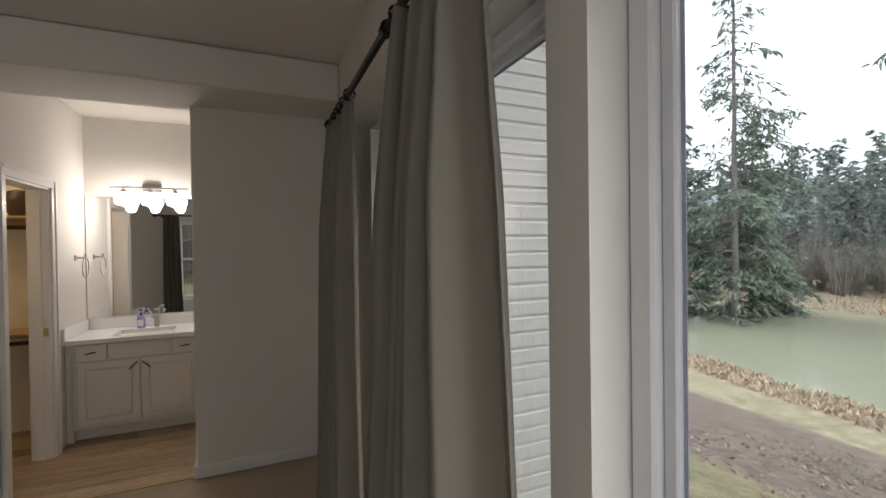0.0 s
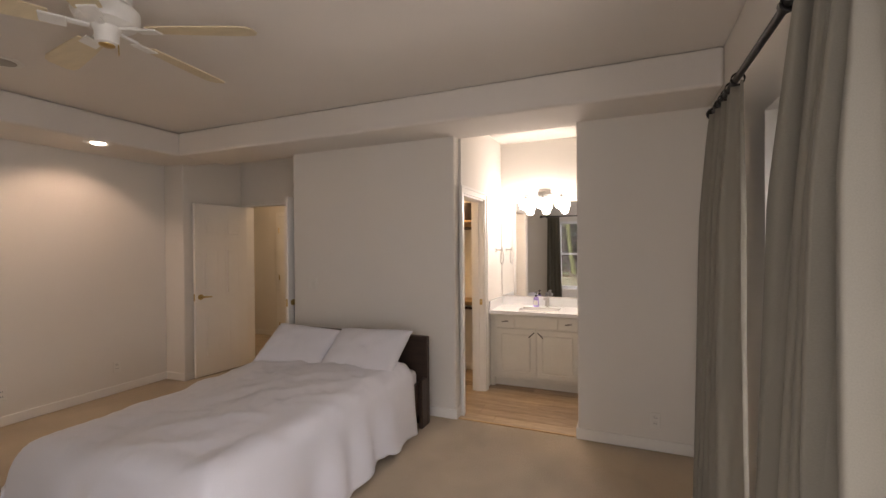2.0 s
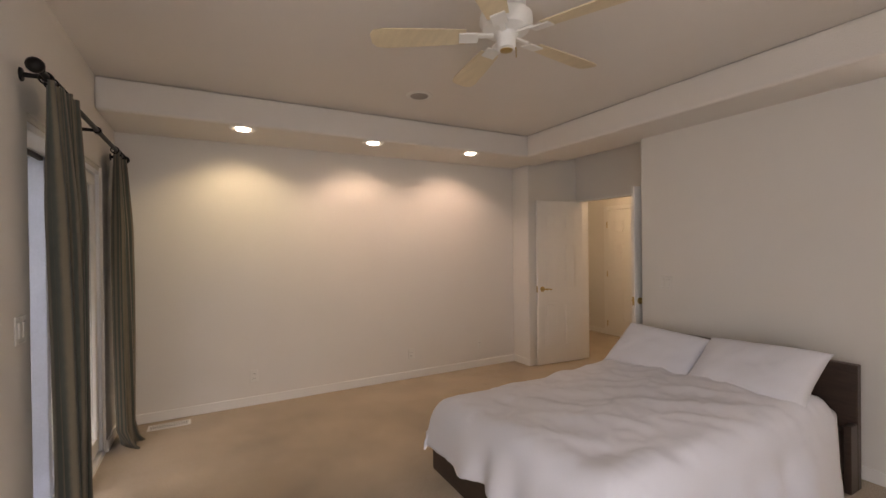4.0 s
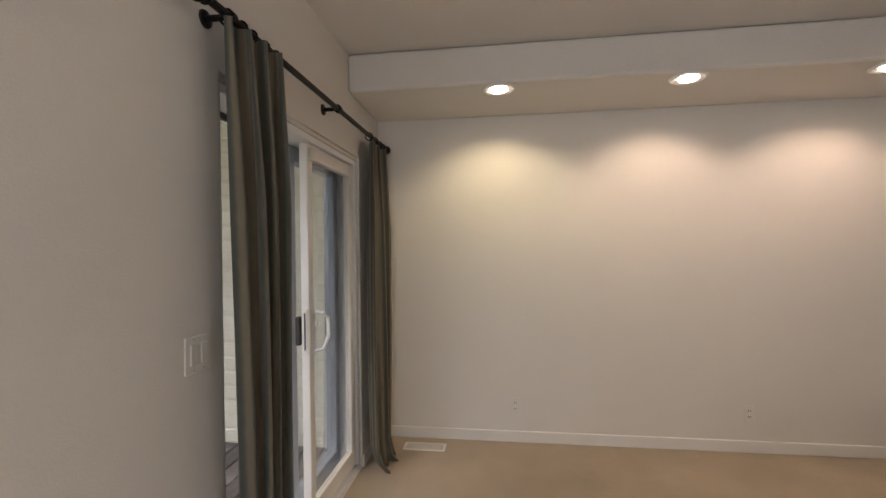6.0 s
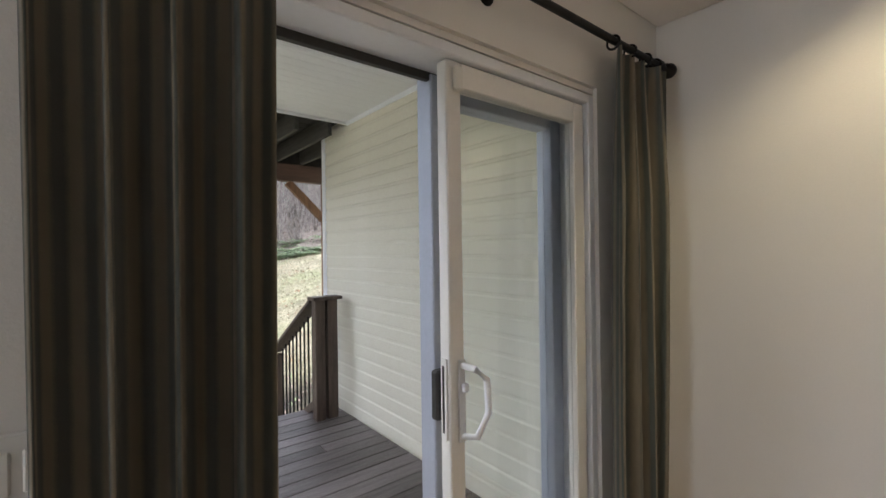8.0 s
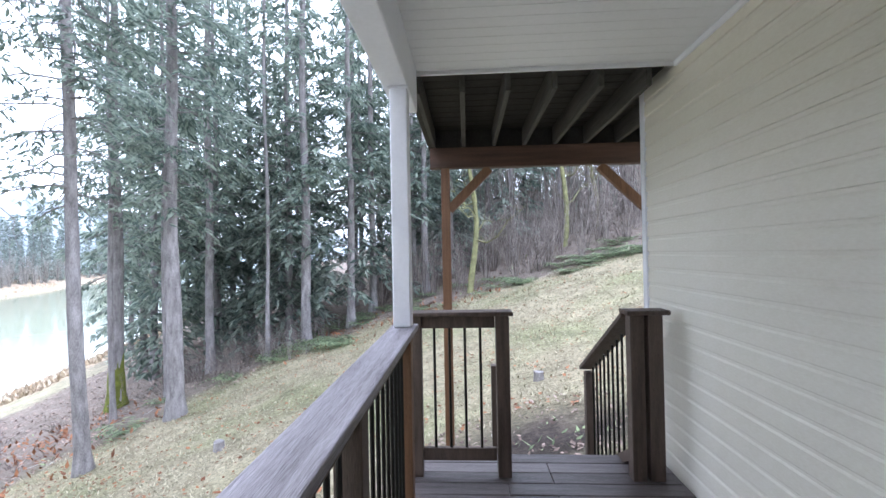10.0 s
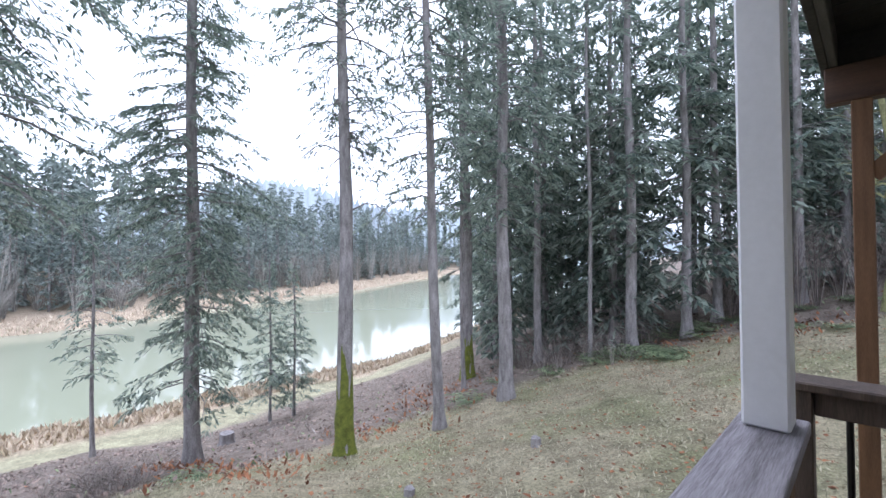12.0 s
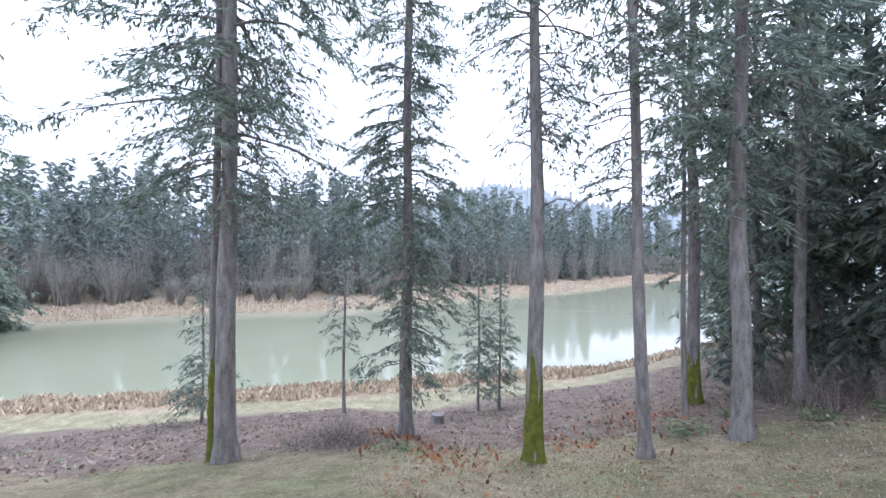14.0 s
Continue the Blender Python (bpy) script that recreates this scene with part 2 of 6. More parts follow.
structure("wall_alcove", boxes((-2.80, -2.68, 0.12, 0.68, -0.1, TOP), (-4.27, -2.80, 0.68, 0.80, 2.06, TOP)), M["wall"], "painted wall over the double doors in the alcove", "wall")


def prism(points, z0, z1):
    """An upright block over a plan outline."""
    bm = bmesh.new()
    lo = [bm.verts.new((px, py, z0)) for px, py in points]
    hi = [bm.verts.new((px, py, z1)) for px, py in points]
    bm.faces.new(lo[::-1])
    bm.faces.new(hi)
    for i in range(len(lo)):
        j = (i + 1) % len(lo)
        bm.faces.new((lo[i], lo[j], hi[j], hi[i]))
    return bm


def wall_with_holes_x(x0, x1, y0, y1, z0, z1, holes):
    """A wall along y from x0 to x1 thick; holes (ya, yb, za, zb) in y order."""
    rows, y = [], y0
    for ya, yb, za, zb in sorted(holes):
        rows.append((x0, x1, y, ya, z0, z1))
        if za > z0:
            rows.append((x0, x1, ya, yb, z0, za))
        rows.append((x0, x1, ya, yb, zb, z1))
        y = yb
    rows.append((x0, x1, y, y1, z0, z1))
    return rows


W1, W2 = (-2.595, -1.24, 0.45, 2.08), (-3.86, -2.705, 0.45, 2.08)
bm = boxes(*wall_with_holes_x(EX, 1.04, -3.95, 0.0, -0.1, TOP, [W1, W2]))
structure("wall_east", bm, M["wall"], "painted window wall with deep reveals")
SL, W3 = (-4.08, -2.62, 0.0, 2.085), (-1.12, 0.32, 0.45, 2.08)
bm = boxes(*[(r[2], r[3], r[0], r[1], r[4], r[5]) for r in wall_with_holes_x(SY - 0.15, SY, WX, 0.34, -0.1, TOP, [SL, W3])])
structure("wall_south", bm, M["wall"], "painted wall with the sliding door and a window")
structure("wall_southeast", prism([(EX, -3.951), (0.341, SY), (0.341, SY - 0.15), (1.04, -3.951)], -0.1, TOP), M["wall"], "short slanted wall across the room's corner", "wall")

# ceilings and the dropped soffit round the tray
structure("ceiling", prism([(WX - 0.14, SY - 0.15), (0.34, SY - 0.15), (1.04, -3.951), (1.04, 0.12), (WX - 0.14, 0.12)], TRAY, TRAY + 0.16), M["ceil"], "finely textured painted tray ceiling")
structure("ceiling_soffit", boxes((WX, -3.89, SY, 0.0, SOFFIT, TRAY - 0.004), (-3.89, EX, -0.45, 0.12, SOFFIT + 0.001, TRAY - 0.003), bevel=0.02, seg=3), M["ceil"], "dropped soffit along two walls", "ceiling")
structure("floor", prism([(WX - 0.14, SY), (0.34, SY), (1.03, -3.95), (1.03, 0.02), (WX - 0.14, 0.02)], -0.2, 0.0), M["carpet"], "beige cut-pile carpet with faint tracks")
structure("floor_hall", boxes((-4.27, -2.80, 0.02, 0.80, -0.2, 0.0), (-7.0, -2.4, 0.80, 2.4, -0.2, 0.0)), M["carpet"], "beige carpet in the hall", "floor")

# hall behind the double doors
structure("wall_hall", boxes((-7.0, -4.271, 0.681, 0.80, 0, TOP), (-2.80, -2.40, 0.681, 0.80, 0, TOP), (-2.40, -2.28, 0.80, 2.4, 0, TOP), (-7.1, -7.0, 0.681, 2.4, 0, TOP), (-7.0, -2.4, 2.2, 2.32, 0, TOP)), M["wall"], "warm-lit hallway walls", "wall")
structure("ceiling_hall", boxes((-7.1, -2.28, 0.13, 2.4, 2.72, 2.80)), M["ceil"], "hallway ceiling", "ceiling")

# bathroom and closet
structure("wall_bath", boxes((-1.12, -1.0, 0.12, 0.145, 0, TOP), (-1.12, -1.0, 0.77, 1.47, 0, TOP), (-1.12, -1.0, 0.145, 0.77, 1.98, TOP), (-2.6, 1.20, 1.47, 1.59, 0, TOP), (1.08, 1.2, 0.12, 1.47, 0, TOP)), M["wall"], "white bathroom walls", "wall")
structure("wall_closet", boxes((-2.60, -2.48, 0.12, 1.47, 0, TOP)), M["wall"], "closet end wall", "wall")
structure("ceiling_bath", boxes((-2.6, 1.2, 0.12, 1.59, 2.70, 2.80)), M["ceil"], "white bathroom ceiling", "ceiling")


# ---- small setting pieces of the bedroom ----
def cloth_material(name, base, dark, stripe=0.0, translucent=0.2):
    m = bpy.data.materials.new(name)
    m.use_nodes = True
    n, l = m.node_tree.nodes, m.node_tree.links
    b = n["Principled BSDF"]
    b.inputs["Roughness"].default_value = 0.9
    b.inputs["Specular IOR Level"].default_value = 0.15
    b.inputs["Sheen Weight"].default_value = 0.15
    tc = n.new("ShaderNodeTexCoord")
    no = n.new("ShaderNodeTexNoise")
    no.inputs["Scale"].default_value = 300
    l.new(tc.outputs["UV"], no.inputs["Vector"])
    ramp = n.new("ShaderNodeValToRGB")
    ramp.color_ramp.elements[0].color, ramp.color_ramp.elements[1].color = (*dark, 1), (*base, 1)
    if stripe:
        wv = n.new("ShaderNodeTexWave")
        wv.bands_direction = "X"
        wv.inputs["Scale"].default_value = stripe
        wv.inputs["Distortion"].default_value = 0.4
        wv.inputs["Detail Scale"].default_value = 3
        l.new(tc.outputs["UV"], wv.inputs["Vector"])
        mx = n.new("ShaderNodeMath")
        mx.operation = "MULTIPLY_ADD"
        mx.inputs[1].default_value = 0.35
        l.new(no.outputs[0], mx.inputs[0])
        l.new(wv.outputs[0], mx.inputs[2])
        l.new(mx.outputs[0], ramp.inputs[0])
        ramp.color_ramp.elements[0].position, ramp.color_ramp.elements[1].position = 0.35, 0.95
    else:
        l.new(no.outputs[0], ramp.inputs[0])
    l.new(ramp.outputs[0], b.inputs["Base Color"])
    tr = n.new("ShaderNodeBsdfTranslucent")
    l.new(ramp.outputs[0], tr.inputs[0])
    ms = n.new("ShaderNodeMixShader")
    ms.inputs[0].default_value = translucent
    l.new(b.outputs[0], ms.inputs[1])
    l.new(tr.outputs[0], ms.inputs[2])
    l.new(ms.outputs[0], n["Material Output"].inputs[0])
    bp = n.new("ShaderNodeBump")
    bp.inputs["Strength"].default_value, bp.inputs["Distance"].default_value = 0.2, 0.003
    l.new(no.outputs[0], bp.inputs["Height"])
    l.new(bp.outputs[0], b.inputs["Normal"])
    return m


M["cloth_plain"] = cloth_material("plain_taupe_curtain_cloth", (0.38, 0.352, 0.292), (0.31, 0.287, 0.24), 0, 0.28)
M["cloth_stripe"] = cloth_material("striped_green_brown_curtain_cloth", (0.21, 0.18, 0.13), (0.10, 0.108, 0.092), 9.0, 0.12)
M["cotton"] = cloth_material("white_cotton_cover", (0.80, 0.80, 0.85), (0.75, 0.755, 0.81), 0, 0.05)

BB = 0.085
structure("baseboard", boxes((WX, WX + 0.014, SY, -0.13, 0, BB), (WX, -4.256, -0.144, -0.13, 0, BB), (-4.27, -4.256, -0.13, 0.68, 0, BB),
                             (-2.814, -1.006, -0.014, 0.0, 0, BB), (-2.814, -2.80, 0.0, 0.68, 0, BB), (-1.02, -1.006, 0.0, 0.12, 0, BB),
                             (-0.014, EX, -0.014, 0.0, 0, BB), (-0.014, 0.0, 0.0, 0.12, 0, BB), (EX - 0.014, EX, -3.95, 0.0, 0, BB),
                             (-2.62, 0.34, SY, SY + 0.014, 0, BB), (WX, -4.08, SY, SY + 0.014, 0, BB),
                             (-7.0, -2.4, 2.186, 2.2, 0, BB), (-2.48, -2.466, 0.12, 1.47, 0, BB), (-2.48, -1.12, 1.456, 1.47, 0, BB), bevel=0.004), M["trim"], "white painted baseboard along the walls")


def outlet(name, at, rz, label, kind="outlet"):
    t = thing(name, label, kind, at, rz)
    box_part("plate", (-0.036, 0.036, -0.006, 0, -0.058, 0.058), M["plastic"], t, bevel=0.003)
    for dz in (-0.021, 0.021):
        s = box_part("socket", (-0.017, 0.017, -0.010, -0.005, dz - 0.015, dz + 0.015), M["plastic"], t, bevel=0.003)
        for dx in (-0.007, 0.007):
            ob = box_part("slot", (dx - 0.0016, dx + 0.0016, -0.0112, -0.0095, dz - 0.004, dz + 0.007), M["slot"], s, bevel=0)
    return t


for oy in (-3.21, -1.58, -0.67):
    outlet("wall_outlet", (WX, oy, 0.275), 90, "ivory duplex outlet low on the painted wall")
outlet("wall_outlet", (0.54, NY, 0.222), 0, "ivory duplex outlet low on the painted wall")


def rocker_switch(at, rz, gang=2, mat="plastic", label="white two-gang rocker switch on the wall"):
    t = thing("light_switch", label, "switch", at, rz)
    w = 0.035 + 0.023 * (gang - 1) * 2 / 2 + 0.0
    box_part("plate", (-w, w, -0.006, 0, -0.058, 0.058), M[mat], t, bevel=0.003)
    for k in range(gang):
        x0 = (k - (gang - 1) / 2) * 0.046
        box_part("rocker", (x0 - 0.0165, x0 + 0.0165, -0.011, -0.005, -0.033, 0.033), M[mat], t, bevel=0.003)
        for dz in (-0.048, 0.048):
            box_part("screw", (x0 - 0.003, x0 + 0.003, -0.0075, -0.005, dz - 0.003, dz + 0.003), M["steel"], t, bevel=0.001)
    return t


rocker_switch((-2.55, NY, 1.134), 0)
rocker_switch((-2.50, SY, 1.16), 180)

# floor register
t = thing("floor_register", "cream metal floor register set in the carpet", "vent", (-4.41, -3.88, 0.0), 90)
box_part("frame", (-0.155, 0.155, -0.06, 0.06, 0.0, 0.006), M["trim"], t, bevel=0.003)
box_part("recess", (-0.135, 0.135, -0.042, 0.042, 0.0062, 0.0072), M["slot"], t, bevel=0)
for k in range(22):
    x0 = -0.132 + k * 0.0122
    box_part("slat", (x0, x0 + 0.0075, -0.042, 0.042, 0.0066, 0.0105), M["trim"], t, bevel=0)


# recessed lamps
for (lx, ly) in LAMP_SPOTS:
    t = thing("recessed_lamp", "lit eyeball downlight in a white ring in the soffit", "ceiling lamp", (lx, ly, SOFFIT), group="recessed lamps")
    bm = bmesh.new()
    add_lathe(bm, [(0.060, -0.002), (0.092, -0.010), (0.102, -0.005), (0.104, 0.0), (0.06, 0.0)], sides=32)
    part("trim_ring", bm, M["trim"], t, smooth=True)
    bm = bmesh.new()
    add_lathe(bm, [(0.024, -0.020), (0.050, -0.013), (0.058, -0.005), (0.055, -0.001)], sides=32)
    part("bulb", bm, M["lampglow"], t, smooth=True)

t = thing("ceiling_speaker", "round grey speaker grille flush in the ceiling", "speaker", (-3.27, -2.06, TRAY))
bm = bmesh.new()
add_lathe(bm, [(0.075, -0.008), (0.092, -0.008), (0.105, -0.004), (0.107, 0.0)], sides=32)
part("rim", bm, M["plastic"], t, smooth=True)
bm = bmesh.new()
add_lathe(bm, [(0.02, -0.0125), (0.07, -0.0105), (0.074, -0.007)], sides=32)
part("grille", bm, material("speaker_mesh", (0.36, 0.33, 0.30), 0.7, var=0.1, fine=400), t, smooth=True)

# ceiling fan
FAN = (-1.86, -2.25, TRAY)
t = thing("ceiling_fan", "white hugger ceiling fan with five pale cream blades", "fan", FAN)
bm = bmesh.new()
add_lathe(bm, [(0.085, -0.055), (0.098, -0.04), (0.10, 0.0)], sides=32)
part("canopy", bm, M["fanwhite"], t, smooth=True)
bm = bmesh.new()
add_lathe(bm, [(0.07, -0.170), (0.115, -0.152), (0.132, -0.118), (0.130, -0.085), (0.105, -0.062), (0.09, -0.054)], sides=36)
part("motor_housing", bm, M["fanwhite"], t, smooth=True)
bm = bmesh.new()
add_lathe(bm, [(0.036, -0.248), (0.046, -0.242), (0.049, -0.19), (0.060, -0.170)], sides=28)
part("switch_cup", bm, M["fanwhite"], t, smooth=True)
bm = bmesh.new()
add_lathe(bm, [(0.020, -0.257), (0.031, -0.252), (0.033, -0.246)], sides=24)
part("cup_cap", bm, M["brass"], t, "brass cap under the hub", smooth=True)
bm = bmesh.new()
add_tube(bm, [(0.05, 0.02, -0.25), (0.053, 0.02, -0.30)], 0.003, 6)
part("pull_chain", bm, M["brass"], t)
FAN_TURN = 25.0
for k in range(5):
    a = radians(FAN_TURN + 72 * k)
    rot = Matrix.Rotation(a, 4, "Z") @ Matrix.Translation((0, 0, -0.178)) @ Matrix.Rotation(radians(11), 4, "X")
    bm = bmesh.new()
    outline = [(0.20, -0.050), (0.36, -0.062), (0.60, -0.072), (0.652, -0.062), (0.672, -0.035), (0.672, 0.035), (0.652, 0.062), (0.60, 0.072), (0.36, 0.062), (0.20, 0.050)]
    lo = [bm.verts.new(rot @ Vector((px, py, -0.003))) for px, py in outline]
    hi = [bm.verts.new(rot @ Vector((px, py, 0.003))) for px, py in outline]
    bm.faces.new(lo[::-1])
    bm.faces.new(hi)
    for i in range(len(lo)):
        j = (i + 1) % len(lo)
        bm.faces.new((lo[i], lo[j], hi[j], hi[i]))
    blade = part("blade", bm, M["bladewood"], t)
    bm = bmesh.new()
    add_box(bm, 0.06, 0.15, -0.014, 0.014, -0.002, 0.010, bevel=0.003)
    add_box(bm, 0.14, 0.235, -0.036, 0.036, -0.012, -0.0035, bevel=0.003)
    bmesh.ops.transform(bm, matrix=rot, verts=bm.verts)
    part("blade_iron", bm, M["fanwhite"], blade)


# ---- curtains ----
def curtain(name, label, p0, p1, q0, q1, z_top, z_bot, folds, depth, mat, seed, pool=0.0, rise=0.0):
    """Cloth from p0 to p1 along the rod and q0 to q1 at the hem, with pleats."""
    r = random.Random(seed)
    p0, p1, q0, q1 = (Vector((*p, 0)) for p in (p0, p1, q0, q1))
    cols, rows = folds * 10, 30
    ph = [r.uniform(-0.6, 0.6) for _ in range(folds + 2)]
    am = [r.uniform(0.55, 1.2) for _ in range(folds + 2)]
    normal = (p1 - p0).cross(Vector((0, 0, 1))).normalized()
    t = thing(name, label, "curtain", ((p0.x + p1.x) / 2, (p0.y + p1.y) / 2, z_bot))
    base = t.matrix_world.translation
    bm = bmesh.new()
    uvl = bm.loops.layers.uv.new("cloth")
    grid, uv = [], {}
    width = (q1 - q0).length * 2.1
    for j in range(rows + 1):
        s = j / rows
        z = z_top + (z_bot - z_top) * s
        row = []
        for i in range(cols + 1):
            f = i / cols
            w = f * folds
            k = int(min(folds, w))
            g = w - k
            a = am[k] * (1 - g) + am[k + 1] * g
            h = ph[k] * (1 - g) + ph[k + 1] * g
            line = (p0.lerp(p1, f)).lerp(q0.lerp(q1, f), s ** 0.8)
            pinch = 0.45 + 0.55 * min(1, s * 4)
            off = depth * a * pinch * (math.sin(2 * math.pi * w + h * s) + 0.28 * math.sin(4 * math.pi * w + 3 * h))
            slip = depth * 0.35 * math.cos(2 * math.pi * w + h) * a
            sway = 0.012 * math.sin(3.1 * s + 5 * f + seed)
            p = line + normal * (off + sway) + (p1 - p0).normalized() * slip
            p.z = z + rise * f * (1 - s)
            if pool and s > 0.94:
                p += normal * pool * (s - 0.94) / 0.06 * (0.5 + 0.5 * math.sin(3 * w))
                p.z = z_bot + max(0.004, (z - z_bot) * 0.6 + 0.02 * math.sin(5 * w + s * 40) ** 2)
            vert = bm.verts.new(p - base)
            uv[vert] = (f * width, z)
            row.append(vert)
        grid.append(row)
    for j in range(rows):
        for i in range(cols):
            fc = bm.faces.new((grid[j][i], grid[j][i + 1], grid[j + 1][i + 1], grid[j + 1][i]))
            for lp in fc.loops:
                lp[uvl].uv = uv[lp.vert]
    ob = part("cloth", bm, mat, t)
    for p in ob.data.polygons:
        p.use_smooth = True
    so = ob.modifiers.new("thickness", "SOLIDIFY")
    so.thickness, so.offset = 0.004, 0
    return t


def curtain_rod(label, a, b, wall_normal, brackets, rings, r=0.0135):
    """A rod from a to b; brackets and rings given as fractions of its length."""
    a, b, wn_ = Vector(a), Vector(b), Vector(wall_normal)
    d = (b - a).normalized()
    t = thing("curtain_rod", label, "curtain rod", a)
    bm = bmesh.new()
    add_tube(bm, [Vector(), b - a], r, 14)
    part("rod", bm, M["iron"], t, smooth=True)
    for end, sg in ((Vector(), -1), (b - a, 1)):
        bm = bmesh.new()
        path = [end + d * sg * q for q in (0, 0.012, 0.016, 0.03, 0.042, 0.055, 0.066, 0.070)]
        add_tube(bm, path, [0.015, 0.024, 0.014, 0.025, 0.032, 0.030, 0.018, 0.004], 14)
        part("finial", bm, M["iron"], t, smooth=True)
    for f in brackets:
        c = (b - a) * f
        bm = bmesh.new()
        add_tube(bm, [c - wn_ * 0.085, c - wn_ * 0.079, c - wn_ * 0.076, c - wn_ * 0.012], [0.030, 0.028, 0.011, 0.010], 12)
        add_tube(bm, [c - d * 0.014, c + d * 0.014], 0.022, 12)
        part("bracket", bm, M["iron"], t, smooth=True)
    for f in rings:
        c = (b - a) * f
        bm = bmesh.new()
        up = Vector((0, 0, 1))
        loop = [c + 0.024 * (math.cos(q) * wn_ + math.sin(q) * up) - up * 0.008 for q in [2 * math.pi * k / 14 for k in range(15)]]
        add_tube(bm, loop, 0.0045, 6)
        part("ring", bm, M["iron"], t, smooth=True)
    return t


RX, RZ = 0.775, 2.195
curtain_rod("black iron curtain rod with ball finials over the windows", (RX, -0.88, RZ), (RX, -3.80, RZ), (-1, 0, 0), (0.03, 0.37, 0.97), (0.05, 0.075, 0.10, 0.13, 0.17, 0.38, 0.41, 0.44, 0.48, 0.51))
curtain("window_curtain", "plain taupe floor-length curtain panel beside the window", (RX, -2.13), (RX, -2.55), (RX - 0.03, -1.86), (RX - 0.01, -2.61), RZ - 0.03, 0.012, 5, 0.062, M["cloth_plain"], 3)
curtain("window_curtain", "plain taupe curtain panel hanging in the corner", (RX, -0.92), (RX, -1.42), (RX - 0.10, -0.98), (RX - 0.03, -1.52), RZ - 0.03, 0.012, 5, 0.052, M["cloth_plain"], 8)
SRY, SRZ = -4.165, 2.225
curtain_rod("black iron curtain rod with ball finials over the sliding door", (-2.46, SRY, SRZ), (-4.45, SRY, SRZ), (0, 1, 0), (0.05, 0.52, 0.975), (0.045, 0.08, 0.11, 0.15, 0.19, 0.80, 0.86, 0.92, 0.96))
curtain("striped_curtain", "green and brown striped curtain gathered beside the sliding door", (-2.50, SRY + 0.025), (-2.845, SRY + 0.025), (-2.52, SRY + 0.04), (-2.825, SRY + 0.04), SRZ - 0.02, 0.012, 4, 0.055, M["cloth_stripe"], 11)
curtain("striped_curtain", "green and brown striped curtain pooling on the carpet", (-4.05, SRY), (-4.43, SRY), (-3.98, SRY + 0.02), (-4.30, SRY + 0.02), SRZ - 0.02, 0.006, 4, 0.040, M["cloth_stripe"], 15, pool=0.10)
curtain_rod("black iron curtain rod over the end window", (0.30, SRY, 2.20), (-1.48, SRY, 2.20), (0, 1, 0), (0.05, 0.95), (0.8, 0.84, 0.88, 0.92))
curtain("striped_curtain", "grey-green curtain panel at the end window", (-1.08, SRY), (-1.36, SRY), (-1.02, SRY + 0.02), (-1.38, SRY + 0.02), 2.18, 0.012, 4, 0.04, M["cloth_stripe"], 19)


# ---- windows and the sliding door ----
def pane(name, dims, parent):
    ob = box_part(name, dims, M["glass"], parent, bevel=0)
    ob.visible_shadow = False
    return ob


def picture_window(name, y0, y1, z0, z1, label):
    w = new(name)
    tagged(w, label, "window", kind="structure")
    x0, x1, f = 0.985, 1.038, 0.05
    part("window_frame", boxes((x0, x1, y0, y0 + f, z0, z1), (x0, x1, y1 - f, y1, z0, z1), (x0, x1, y0 + f, y1 - f, z1 - f, z1), (x0, x1, y0 + f, y1 - f, z0, z0 + f), bevel=0.006), M["vinyl"], w)
    g = f
    part("sash", boxes((x0 + 0.02, x1 - 0.008, y0 + g, y0 + g + 0.028, z0 + g, z1 - g), (x0 + 0.02, x1 - 0.008, y1 - g - 0.028, y1 - g, z0 + g, z1 - g), (x0 + 0.02, x1 - 0.008, y0 + g + 0.028, y1 - g - 0.028, z1 - g - 0.028, z1 - g), (x0 + 0.02, x1 - 0.008, y0 + g + 0.028, y1 - g - 0.028, z0 + g, z0 + g + 0.028), bevel=0.004), M["vinyl"], w)
    h = g + 0.028
    part("gasket", boxes((x0 + 0.035, x1 - 0.02, y0 + h, y0 + h + 0.007, z0 + h, z1 - h), (x0 + 0.035, x1 - 0.02, y1 - h - 0.007, y1 - h, z0 + h, z1 - h), (x0 + 0.035, x1 - 0.02, y0 + h, y1 - h, z1 - h - 0.007, z1 - h)), M["bluegrey"], w)
    pane("pane", (x0 + 0.040, x0 + 0.045, y0 + h, y1 - h, z0 + h, z1 - h), w)
    box_part("window_sill", (EX - 0.02, x0, y0, y1, z0 - 0.02, z0 + 0.004), M["trim"], w, bevel=0.006)
    return w


picture_window("window_1", *W1, "white vinyl picture window in a deep reveal")
picture_window("window_2", *W2, "white vinyl picture window facing the pond")
w3 = tagged(new("window_3"), "three white double-hung windows side by side", "window", kind="structure")
for k in range(3):
    x0 = W3[0] + 0.48 * k
    x1, z0, z1, ya, yb = x0 + 0.48, W3[2], W3[3], -4.395, -4.33
    part("window_frame", boxes((x0, x0 + 0.05, ya, yb, z0, z1), (x1 - 0.05, x1, ya, yb, z0, z1), (x0 + 0.05, x1 - 0.05, ya, yb, z1 - 0.06, z1), (x0 + 0.05, x1 - 0.05, ya, yb, z0, z0 + 0.07), (x0 + 0.05, x1 - 0.05, ya, yb, 1.27, 1.32), bevel=0.004), M["vinyl"], w3)
    pane("pane", (x0 + 0.05, x1 - 0.05, -4.362, -4.357, z0 + 0.07, 1.27), w3)
    pane("pane", (x0 + 0.05, x1 - 0.05, -4.372, -4.367, 1.32, z1 - 0.06), w3)

